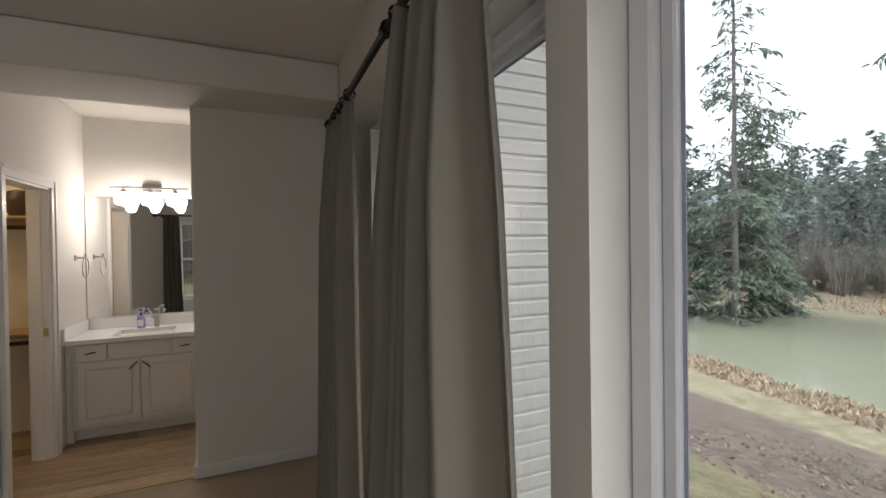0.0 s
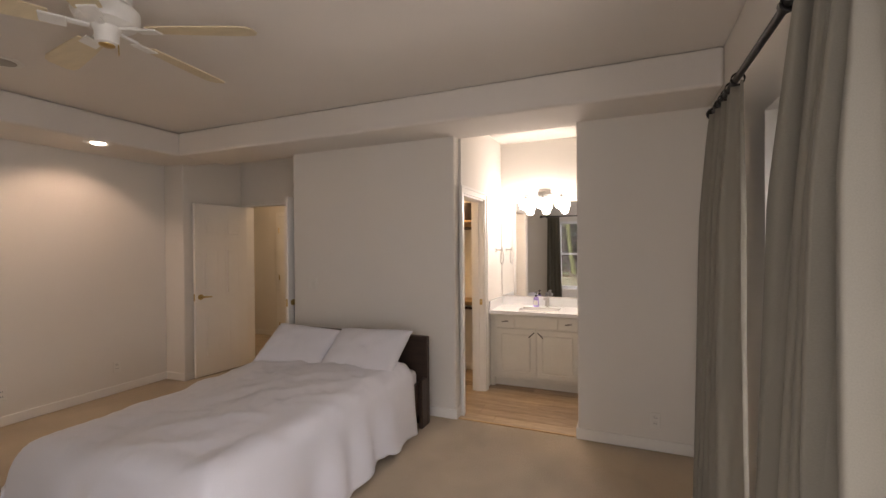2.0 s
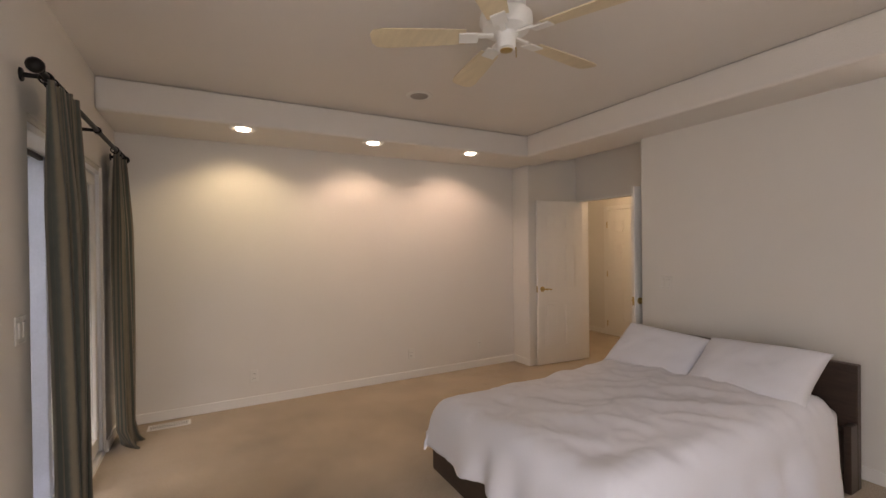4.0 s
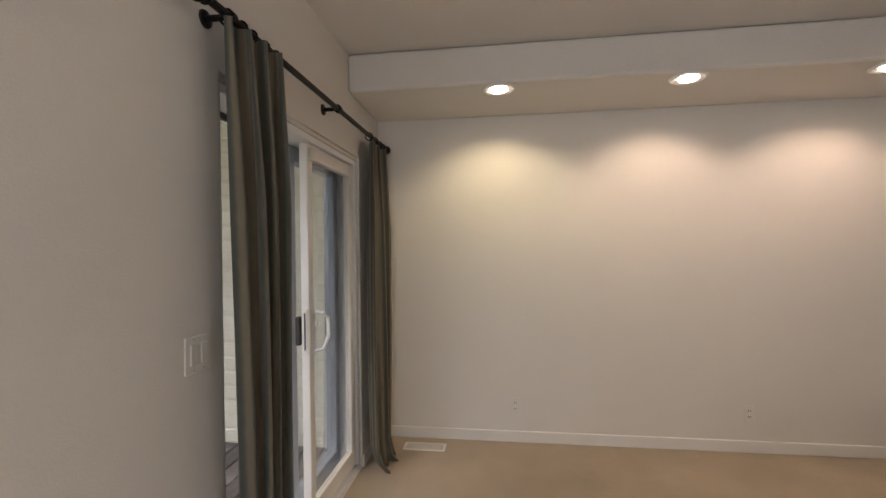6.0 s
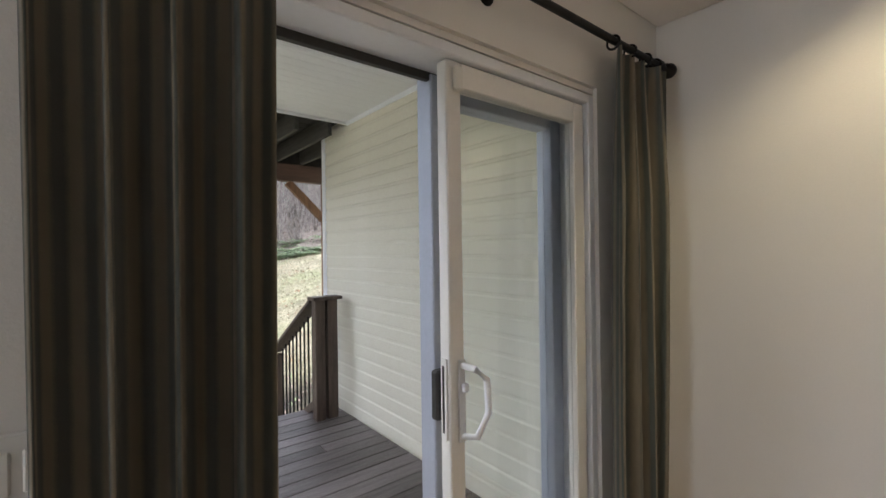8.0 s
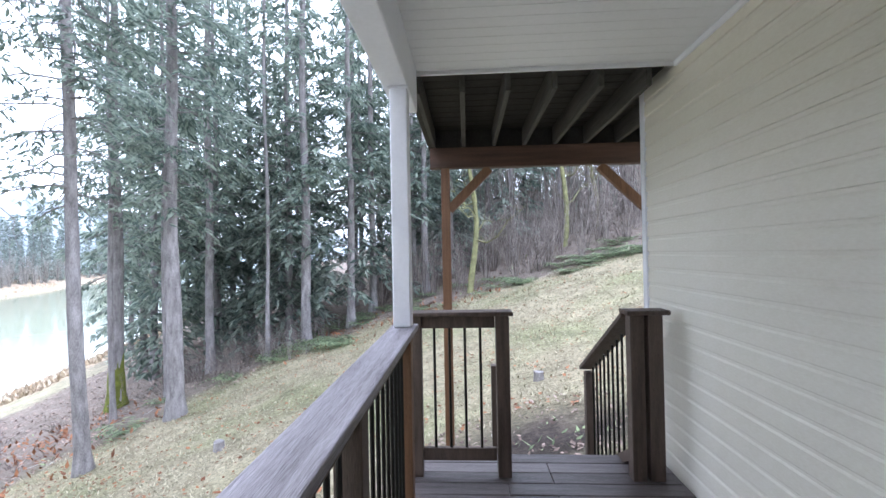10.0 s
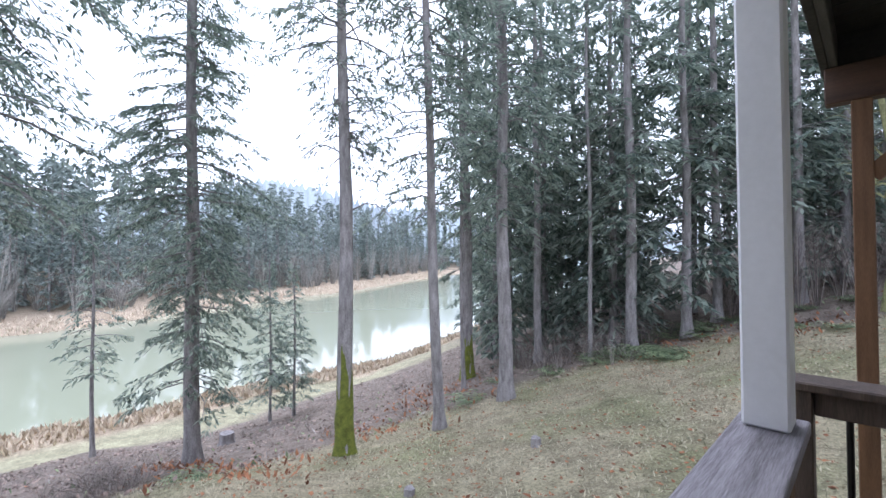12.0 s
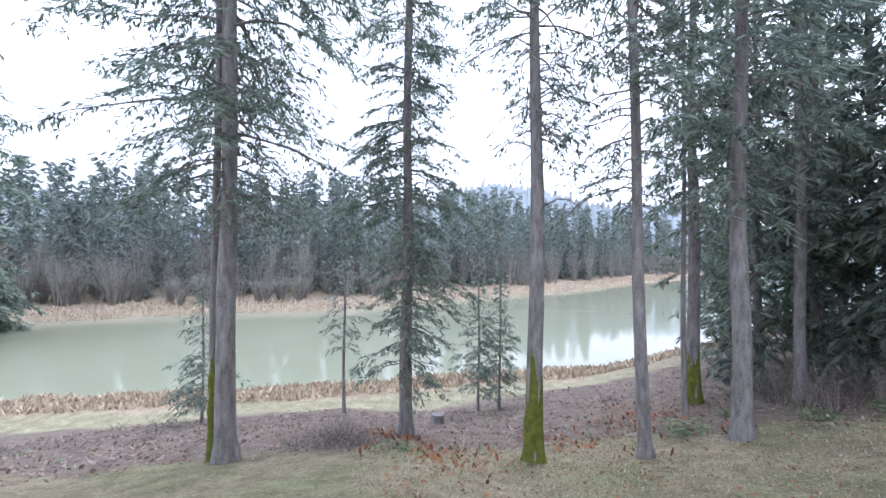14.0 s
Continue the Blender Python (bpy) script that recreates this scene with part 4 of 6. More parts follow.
# ---- deck and outer walls ----
SIDE_X, DECK_Z, DECK_END = -4.45, -0.05, -7.36
structure("wall_wing", boxes((-9.0, SIDE_X - 0.015, -7.60, -4.41, -1.6, 5.2)), M["siding"], "body of the house wing beside the deck", "wall")
structure("wall_bump_out", boxes((1.052, 3.4, -0.64, 1.62, -2.5, 5.2)), M["siding"], "body of the bathroom bump-out", "wall")
structure("wall_house_outer", boxes((-4.46, -4.09, -4.415, -4.401, -0.3, 5.2), (-2.61, -1.13, -4.415, -4.401, -0.3, 5.2), (0.331, 0.345, -4.415, -4.401, -0.3, 5.2), (-4.09, -2.61, -4.415, -4.401, 2.09, 5.2), (-1.13, 0.33, -4.415, -4.401, 2.09, 5.2), (-1.13, 0.33, -4.415, -4.401, -0.3, 0.44)), M["siding"], "outer face of the house wall", "wall")
structure("wall_house_slant", prism([(0.346, -4.404), (1.045, -3.954), (1.045, -0.641), (1.055, -0.641), (1.055, -3.96), (0.346, -4.416)], -3.0, -0.15), M["siding"], "siding skirt under the slanted corner", "wall")
structure("house_roof", boxes((-9.0, 1.06, -4.42, 6.0, 5.2, 5.35), (1.06, 3.42, -0.66, 6.0, 5.2, 5.35), (-9.0, SIDE_X, -7.62, -4.42, 5.2, 5.35)), M["soffit"], "roof closing the house above", "roof")
structure("wall_house_back", boxes((-9.0, -8.9, -4.4, 6.0, -3.0, 5.2), (-9.0, 3.4, 5.9, 6.0, -3.0, 5.2), (3.3, 3.4, 1.62, 5.9, -3.0, 5.2), (-9.0, 0.34, -4.40, -4.30, -3.0, -0.21)), M["siding"], "outer walls closing the house", "wall")


def clapboards(parent_name, label, a, b, normal, z0, z1, expo=0.115, mat=None):
    """Lap siding from a to b (x, y), each board an object on one shared mesh."""
    p = tagged(new(parent_name), label, "wall", kind="structure")
    a, b, nrm = Vector((*a, 0)), Vector((*b, 0)), Vector((*normal, 0))
    bm = bmesh.new()
    prof = [(0.001, 0.0), (0.017, 0.0), (0.0185, 0.004), (0.015, 0.085), (0.009, 0.096), (0.007, expo + 0.004), (0.001, expo + 0.004)]
    rings = [[bm.verts.new(q + nrm * o + Vector((0, 0, z))) for o, z in prof] for q in (Vector(), b - a)]
    for i in range(len(prof)):
        j = (i + 1) % len(prof)
        bm.faces.new((rings[0][i], rings[0][j], rings[1][j], rings[1][i]))
    bm.faces.new(rings[0])
    bm.faces.new(rings[1][::-1])
    bmesh.ops.recalc_face_normals(bm, faces=bm.faces)
    me = bpy.data.meshes.new("clapboard")
    bm.to_mesh(me)
    bm.free()
    me.materials.append(mat or M["siding"])
    z = z0
    while z < z1:
        ob = new("clapboard", me)
        ob.parent = p
        ob.location = (a.x, a.y, z)
        z += expo
    return p


clapboards("wall_wing_siding", "cream vinyl lap siding with green algae under the eave", (SIDE_X - 0.012, -4.42), (SIDE_X - 0.012, -7.57), (1, 0), -0.165, 2.66)
clapboards("wall_bump_siding", "white lap siding of the bump-out seen through the window", (1.05, -0.64), (3.4, -0.64), (0, -1), -1.4, 4.0, mat=M["siding_white"])
structure("trim_corner", boxes((SIDE_X - 0.02, SIDE_X + 0.014, -7.64, -7.565, -0.4, 2.75), (SIDE_X - 0.09, SIDE_X - 0.02, -7.64, -7.602, -0.4, 2.75), bevel=0.004), M["vinyl"], "white corner board of the siding", "trim")
structure("trim_bump_corner", boxes((3.36, 3.42, -0.67, -0.6, -2.4, 4.2)), M["vinyl"], "white corner board of the bump-out", "trim")
structure("ceiling_eave_bump", boxes((1.05, 3.8, -1.05, -0.66, 3.9, 3.94)), M["soffit"], "white eave over the bump-out", "ceiling")
structure("trim_j_channel", boxes((SIDE_X, SIDE_X + 0.02, -7.06, -4.43, 2.655, 2.69), bevel=0.003), M["vinyl"], "white channel where the eave meets the siding", "trim")

# deck boards
dk = tagged(new("deck_floor"), "damp grey-brown weathered deck boards", "deck", kind="structure")
shared_boards = {}
drng = random.Random(21)
y = -4.53
while y > DECK_END + 0.02:
    cut = drng.choice((None, -3.95, -3.3, -3.6))
    spans = [(SIDE_X + 0.02, -2.60)] if cut is None else [(SIDE_X + 0.02, cut - 0.002), (cut + 0.002, -2.60)]
    for x0, x1 in spans:
        ln = round(x1 - x0, 3)
        if ln not in shared_boards:
            bm = boxes((0, ln, 0, 0.134, -0.034, 0.0), bevel=0.005)
            bmesh.ops.recalc_face_normals(bm, faces=bm.faces)
            me_b = bpy.data.meshes.new("board")
            bm.to_mesh(me_b)
            bm.free()
            me_b.materials.append(M["deck"])
            shared_boards[ln] = me_b
        ob = new("board", shared_boards[ln])
        ob.parent = dk
        ob.location = (x0, y - 0.134, DECK_Z + drng.uniform(-0.0015, 0.0015))
    y -= 0.1395
structure("trim_deck_rim", boxes((SIDE_X + 0.02, -2.60, DECK_END - 0.03, DECK_END + 0.01, -0.30, DECK_Z - 0.036), (-2.64, -2.60, DECK_END + 0.01, -4.42, -0.30, DECK_Z - 0.036), (-3.55, -3.51, DECK_END + 0.01, -4.42, -0.30, DECK_Z - 0.036)), M["railwood"], "dark rim joists under the deck", "trim")

# soffit over the deck: long white panels with grooves
sf = bmesh.new()
yy = -4.43
while yy > -7.05:
    add_box(sf, SIDE_X, -2.745, max(yy - 0.098, -7.06), yy, 2.69, 2.70, bevel=0.0025)
    yy -= 0.1
structure("ceiling_deck", sf, M["soffit"], "white grooved vinyl soffit over the deck", "ceiling")
structure("ceiling_deck_top", boxes((SIDE_X, -2.60, -7.06, -4.42, 2.705, 2.9)), M["soffit"], "boxed eave above the deck", "ceiling")
structure("trim_eave_edge", boxes((SIDE_X, -2.60, -7.085, -7.061, 2.665, 2.90), bevel=0.004), M["soffit"], "white eave edge board", "trim")
structure("trim_porch_beam", boxes((-2.745, -2.60, -7.06, -4.42, 2.41, 2.704), bevel=0.006), M["whitewood"], "white wrapped porch beam", "trim")
pp = thing("porch_post", "white painted square porch post on the railing", "post", (-2.69, -6.63, 1.052))
part("shaft", boxes((-0.05, 0.05, -0.05, 0.05, 0.0, 1.358), bevel=0.006), M["whitewood"], pp)
part("shim_plate", boxes((-0.06, 0.06, -0.06, 0.06, 1.342, 1.357), bevel=0.002), M["whitewood"], pp)

RAIL = 1.05


def baluster_mesh(h):
    bm = bmesh.new()
    add_tube(bm, [(0, 0, 0), (0, 0, h)], 0.0095, 8)
    bmesh.ops.recalc_face_normals(bm, faces=bm.faces)
    me = bpy.data.meshes.new("baluster")
    bm.to_mesh(me)
    bm.free()
    me.materials.append(M["iron"])
    return me


BAL = baluster_mesh(0.86)
rl = thing("deck_railing", "weathered wooden deck railing with black metal balusters", "railing", (-2.69, -5.6, DECK_Z))
part("top_board", boxes((-0.075, 0.075, -1.13, 1.16, RAIL - 0.035 - DECK_Z, RAIL - DECK_Z), bevel=0.006, seg=2), M["railtop"], rl, "grey worn flat top board")
part("sub_rail", boxes((-0.02, 0.02, -1.03, 1.16, RAIL - 0.125 - DECK_Z, RAIL - 0.036 - DECK_Z), bevel=0.004), M["railwood"], rl)
part("bottom_rail", boxes((-0.02, 0.02, -1.03, 1.16, 0.085, 0.125), bevel=0.004), M["railwood"], rl)
part("post", boxes((-0.045, 0.045, 0.05, 0.14, -0.25, RAIL - 0.036 - DECK_Z), bevel=0.004), M["railwood"], rl)
part("post", boxes((-0.045, 0.045, -1.085, -0.995, -0.25, RAIL - 0.036 - DECK_Z), bevel=0.004), M["cedar"], rl, "reddish cedar post under the white post")
part("post", boxes((-0.045, 0.045, 1.04, 1.13, -0.25, RAIL - 0.036 - DECK_Z), bevel=0.004), M["railwood"], rl)
for k in range(19):
    yb = -0.93 + k * 0.105
    if abs(yb - 0.095) > 0.06:
        ob = new("baluster", BAL)
        ob.parent = rl
        ob.location = (0, yb, 0.12)

gr = thing("deck_gate_rail", "short dark railing beside the deck stairs", "railing", (-3.0, -7.15, DECK_Z))
part("top_board", boxes((-0.36, 0.36, -0.07, 0.07, 1.085, 1.115), bevel=0.005), M["railwood"], gr)
part("sub_rail", boxes((-0.24, 0.26, -0.018, 0.018, 1.0, 1.084), bevel=0.004), M["railwood"], gr)
part("bottom_rail", boxes((-0.24, 0.26, -0.018, 0.018, 0.10, 0.185), bevel=0.004), M["railwood"], gr)
part("post", boxes((-0.335, -0.245, -0.045, 0.045, -0.06, 1.084), bevel=0.004), M["railwood"], gr)
part("post", boxes((0.262, 0.352, -0.045, 0.045, -0.06, 1.084), bevel=0.004), M["railwood"], gr)
for k in range(4):
    ob = new("baluster", BAL)
    ob.parent = gr
    ob.location = (-0.14 + k * 0.105, 0, 0.16)

sr = thing("stair_railing", "dark wooden stair railing with black balusters going down", "railing", (-4.22, -7.12, DECK_Z))
part("cap", boxes((-0.15, 0.13, -0.075, 0.075, 1.085, 1.115), bevel=0.005), M["railwood"], sr)
part("post", boxes((0.01, 0.10, -0.045, 0.045, -0.06, 1.084), bevel=0.004), M["railwood"], sr)
part("post", boxes((-0.11, -0.015, -0.045, 0.045, -0.06, 1.084), bevel=0.004), M["railwood"], sr)
part("end_post", boxes((0.015, 0.095, -1.15, -1.07, -0.75, 0.40), bevel=0.004), M["railwood"], sr)


def sloped(x0, x1, ya, za, yb, zb, h):
    bm = bmesh.new()
    vs = [bm.verts.new(p) for p in ((x0, ya, za), (x1, ya, za), (x1, ya, za + h), (x0, ya, za + h), (x0, yb, zb), (x1, yb, zb), (x1, yb, zb + h), (x0, yb, zb + h))]
    for f in ((0, 1, 2, 3), (7, 6, 5, 4), (0, 4, 5, 1), (1, 5, 6, 2), (2, 6, 7, 3), (3, 7, 4, 0)):
        bm.faces.new([vs[i] for i in f])
    return bm


part("hand_rail", sloped(-0.015, 0.125, -0.05, 1.06, -1.18, 0.40, 0.035), M["railwood"], sr)
part("lower_rail", sloped(0.035, 0.075, -0.05, 0.10, -1.07, -0.52, 0.08), M["railwood"], sr)
for k in range(9):
    yb = -0.14 - k * 0.105
    ob = new("baluster", BAL)
    ob.parent = sr
    ob.location = (0.055, yb, 0.11 + (yb + 0.05) * 0.585 + 0.05)
sp2 = thing("stair_post", "dark newel post at the foot of the deck stairs", "post", (-3.31, -8.22, -0.80))
part("shaft", boxes((-0.045, 0.045, -0.045, 0.045, 0, 1.22), bevel=0.005), M["railwood"], sp2)
part("bolt", boxes((0.045, 0.052, -0.012, 0.012, 0.55, 0.574), bevel=0.002), M["steel"], sp2)
st = thing("deck_stairs", "dark wooden stairs leading down from the deck", "stairs", (-3.78, -7.39, DECK_Z))
for k in range(3):
    part("tread", boxes((-0.43, 0.42, -0.28 * (k + 1) - 0.02, -0.28 * k - 0.005, -0.18 * (k + 1) - 0.035, -0.18 * (k + 1)), bevel=0.005), M["deck"], st)
for sx in (-0.47, 0.422):
    part("stringer", sloped(sx, sx + 0.038, -0.0, -0.42, -0.86, -0.92, 0.28), M["railwood"], st)

structure("pavement", boxes((-4.2, -3.25, -8.75, -8.25, -0.80, -0.69), bevel=0.01), M["concrete"], "small damp concrete pad at the foot of the stairs")

# the upper deck beyond
ud = thing("upper_deck", "weathered underside of an upper wooden deck, coloured dark for shade", "deck", (-3.6, -7.9, 2.35))
part("beam", boxes((-1.6, 0.90, -0.80, -0.70, -0.01, 0.20), bevel=0.006), M["beam"], ud, "dark reddish cedar beam")
for k in range(9):
    x0 = 0.84 - k * 0.31
    part("joist", boxes((x0, x0 + 0.038, -1.0, 0.80, 0.205, 0.385), bevel=0.004), M["joist"], ud)
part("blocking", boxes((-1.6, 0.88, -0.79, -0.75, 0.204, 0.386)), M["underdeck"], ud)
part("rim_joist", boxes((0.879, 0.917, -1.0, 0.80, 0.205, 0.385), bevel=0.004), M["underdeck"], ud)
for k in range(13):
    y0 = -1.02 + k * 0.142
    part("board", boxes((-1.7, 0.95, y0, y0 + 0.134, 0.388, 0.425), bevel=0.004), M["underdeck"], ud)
gz = float(-2.0 + 0.26 * 2.85) - 0.6
part("post", boxes((0.70, 0.79, -0.795, -0.705, gz - 2.35, -0.012), bevel=0.005), M["cedar"], ud, "knotty cedar support post")
part("post", boxes((-1.36, -1.27, -0.795, -0.705, gz - 2.35 + 0.4, -0.012), bevel=0.005), M["cedar"], ud, "knotty cedar support post")


def brace(x0, z0, x1, z1):
    bm = bmesh.new()
    w = 0.045
    d = Vector((x1 - x0, 0, z1 - z0)).normalized()
    nrm = Vector((-d.z, 0, d.x)) * w
    pts = []
    for yy_ in (-0.78, -0.72):
        for p, sg in ((Vector((x0, 0, z0)), 1), (Vector((x0, 0, z0)), -1), (Vector((x1, 0, z1)), -1), (Vector((x1, 0, z1)), 1)):
            pts.append(bm.verts.new(p + nrm * sg + Vector((0, yy_, 0))))
    for f in ((0, 1, 2, 3), (7, 6, 5, 4), (0, 4, 5, 1), (1, 5, 6, 2), (2, 6, 7, 3), (3, 7, 4, 0)):
        bm.faces.new([pts[i] for i in f])
    return bm


part("brace", brace(0.71, -0.44, 0.29, -0.02), M["cedar"], ud)
part("brace", brace(-1.28, -0.46, -0.83, -0.02), M["cedar"], ud)


# ---- land, water and trees ----
# view axes over the pond: u runs away from the deck, v along the shore
UX, UY, VX, VY, CX, CY = 0.959, -0.284, -0.284, -0.959, -2.94, -6.66
WATER = -9.2


def smooth(a, b, x):
    t = np.clip((x - a) / (b - a), 0, 1)
    return t * t * (3 - 2 * t)


def shore_near(v):
    return np.interp(v, [-160, -60, -32, -10, 3, 20, 60, 130], [22, 28, 31, 35, 39, 42.5, 52, 80])


def shore_far(v):
    return np.interp(v, [-200, -120, -67, -45, -20, 5, 36, 87, 219, 400], [40, 55, 65, 76, 82, 106, 128, 181, 290, 420])


def wave(x, y, s, seed=0.0):
    return (np.sin(x * s + seed) * np.cos(y * s * 1.13 + 2 * seed) + 0.5 * np.sin(2.3 * x * s + 1.7 * y * s + seed) + 0.35 * np.sin(4.1 * y * s - 3.3 * x * s + 3 * seed)) / 1.85


def ground_height(x, y):
    x, y = np.asarray(x, float), np.asarray(y, float)
    u = (x - CX) * UX + (y - CY) * UY
    v = (x - CX) * VX + (y - CY) * VY
    z0 = np.interp(y, [-90, -60, -27, -22, -16, -12.5, -10, -8.3, -7, -4, 10, 60], [7.0, 3.0, -1.6, -1.8, -2.3, -2.3, -2.1, -1.72, -1.65, -1.6, -1.6, -1.6])
    land = z0 - 0.26 * np.clip(x, -60, 60)
    land = land + 0.10 * wave(x, y, 0.45, 1.0) + 0.05 * wave(x, y, 1.3, 2.0)
    land = np.where(land > -8.9, land, -8.9 + 0.02 * (land + 8.9))
    un, uf = shore_near(v) + 0.7 * wave(x, y, 0.35, 4.0), shore_far(v) + 1.2 * wave(x, y, 0.2, 5.0)
    bank = -8.6 + 0.9 * smooth(0, 7, u - uf) + 0.06 * np.clip(u - uf - 8, 0, 60) + 0.07 * np.clip(u - uf - 50, 0, 220) + 0.8 * wave(x, y, 0.08, 3.0) * smooth(5, 30, u - uf)
    bed = -11.0
    d_near, d_far = un - u, u - uf
    z = bed + (land - bed) * smooth(-1.5, 1.2, d_near)
    z = np.where(d_far > -2.0, bed + (bank - bed) * smooth(-2.0, 1.5, d_far), z)
    return z


def axis_values(lo, hi, near_lo, near_hi, step):
    out, s, x = [], step, near_hi
    mid = list(np.arange(near_lo, near_hi, step))
    while x < hi:
        out.append(x)
        s *= 1.09
        x += s
    left, s, x = [], step * 1.09, near_lo - step
    while x > lo:
        left.append(x)
        s *= 1.09
        x -= s
    return np.array([lo] + left[::-1] + mid + out + [hi])


def grid_mesh(name, xs, ys, height):
    X, Y = np.meshgrid(xs, ys)
    Z = height(X, Y)
    co = np.stack([X, Y, Z], -1).reshape(-1, 3)
    nx, ny = len(xs), len(ys)
    idx = np.arange(nx * ny).reshape(ny, nx)
    quads = np.stack([idx[:-1, :-1], idx[:-1, 1:], idx[1:, 1:], idx[1:, :-1]], -1).reshape(-1, 4)
    me = bpy.data.meshes.new(name)
    me.from_pydata(co.tolist(), [], quads.tolist())
    for p in me.polygons:
        p.use_smooth = True
    return me, co


gx = axis_values(-700, 1100, -14, 50, 0.7)
gy = axis_values(-1000, 900, -42, 6, 0.7)
me, co = grid_mesh("ground", gx, gy, ground_height)


def forest_edge(x, y):
    """Positive inside the wood on the slope beyond the lawn."""
    w = 1.4 * wave(x, y, 0.5, 7.0)
    e1 = -26.5 - y + w                                     # the wood past the end of the lawn
    e2 = (x - 9.4) * 0.80 + (-(y + 17)) * 0.60 - 0.6 + w   # down the slope to the pond
    e3 = x - 10.2 - 0.10 * (y + 14) + w
    return np.maximum(np.maximum(e1, np.where(y < -14, e2, -9)), e3)


x, y = co[:, 0], co[:, 1]
u = (x - CX) * UX + (y - CY) * UY
v = (x - CX) * VX + (y - CY) * VY
dn, df = shore_near(v) + 0.7 * wave(x, y, 0.35, 4.0) - u, u - shore_far(v)
brush = smooth(-0.8, 0.8, forest_edge(x, y))
strip = smooth(9.5, 7.5, dn + 0.9 * wave(x, y, 0.6, 2.0)) * smooth(30, 12, v)
reed = smooth(5.2, 3.6, dn + 0.5 * wave(x, y, 1.1, 3.0)) + smooth(14, 9, df) * (df > -2)
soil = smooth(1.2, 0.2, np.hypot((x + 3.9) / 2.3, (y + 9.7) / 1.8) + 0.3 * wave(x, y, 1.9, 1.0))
col = np.tile(np.array([0.30, 0.262, 0.172]), (len(co), 1))


def lay(c, w):
    global col
    w = np.clip(w, 0, 1)[:, None]
    col = col * (1 - w) + np.array(c) * w


lay((0.205, 0.215, 0.11), 0.75 * smooth(-0.3, 0.7, wave(x, y, 0.8, 9.0)))
lay((0.20, 0.165, 0.135), brush)
lay((0.33, 0.31, 0.20), strip)
lay((0.40, 0.32, 0.23), np.minimum(reed, 1))
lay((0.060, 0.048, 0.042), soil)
lay((0.12, 0.10, 0.07), smooth(14, 22, df))
attr = me.color_attributes.new("zone", "FLOAT_COLOR", "POINT")
attr.data.foreach_set("color", np.concatenate([col, np.ones((len(col), 1))], 1).astype(np.float32).ravel())


def ground_material():
    m = bpy.data.materials.new("winter_ground")
    m.use_nodes = True
    n, l = m.node_tree.nodes, m.node_tree.links
    b = n["Principled BSDF"]
    b.inputs["Roughness"].default_value = 0.95
    b.inputs["Specular IOR Level"].default_value = 0.15
    at = n.new("ShaderNodeAttribute")
    at.attribute_name = "zone"
    tc = n.new("ShaderNodeTexCoord")
    n1 = n.new("ShaderNodeTexNoise")
    n1.inputs["Scale"].default_value, n1.inputs["Detail"].default_value = 1.3, 8
    n1.inputs["Roughness"].default_value = 0.72
    n2 = n.new("ShaderNodeTexNoise")
    n2.inputs["Scale"].default_value, n2.inputs["Detail"].default_value = 14, 6
    n2.inputs["Roughness"].default_value = 0.75
    for q in (n1, n2):
        l.new(tc.outputs["Object"], q.inputs["Vector"])
    r1 = n.new("ShaderNodeMapRange")
    r1.inputs[1].default_value, r1.inputs[2].default_value, r1.inputs[3].default_value, r1.inputs[4].default_value = 0.3, 0.7, 0.62, 1.35
    l.new(n1.outputs[0], r1.inputs[0])
    r2 = n.new("ShaderNodeMapRange")
    r2.inputs[1].default_value, r2.inputs[2].default_value, r2.inputs[3].default_value, r2.inputs[4].default_value = 0.3, 0.7, 0.45, 1.55
    l.new(n2.outputs[0], r2.inputs[0])
    mu = n.new("ShaderNodeMath")
    mu.operation = "MULTIPLY"
    l.new(r1.outputs[0], mu.inputs[0])
    l.new(r2.outputs[0], mu.inputs[1])
    mx = n.new("ShaderNodeVectorMath")
    mx.operation = "SCALE"
    l.new(at.outputs["Color"], mx.inputs[0])
    l.new(mu.outputs[0], mx.inputs["Scale"])
    l.new(mx.outputs[0], b.inputs["Base Color"])
    bp = n.new("ShaderNodeBump")
    bp.inputs["Strength"].default_value, bp.inputs["Distance"].default_value = 0.9, 0.06
    l.new(n2.outputs[0], bp.inputs["Height"])
    l.new(bp.outputs[0], b.inputs["Normal"])
    return m


M["ground"] = ground_material()
me.materials.append(M["ground"])
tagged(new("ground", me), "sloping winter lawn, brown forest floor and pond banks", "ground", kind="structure")


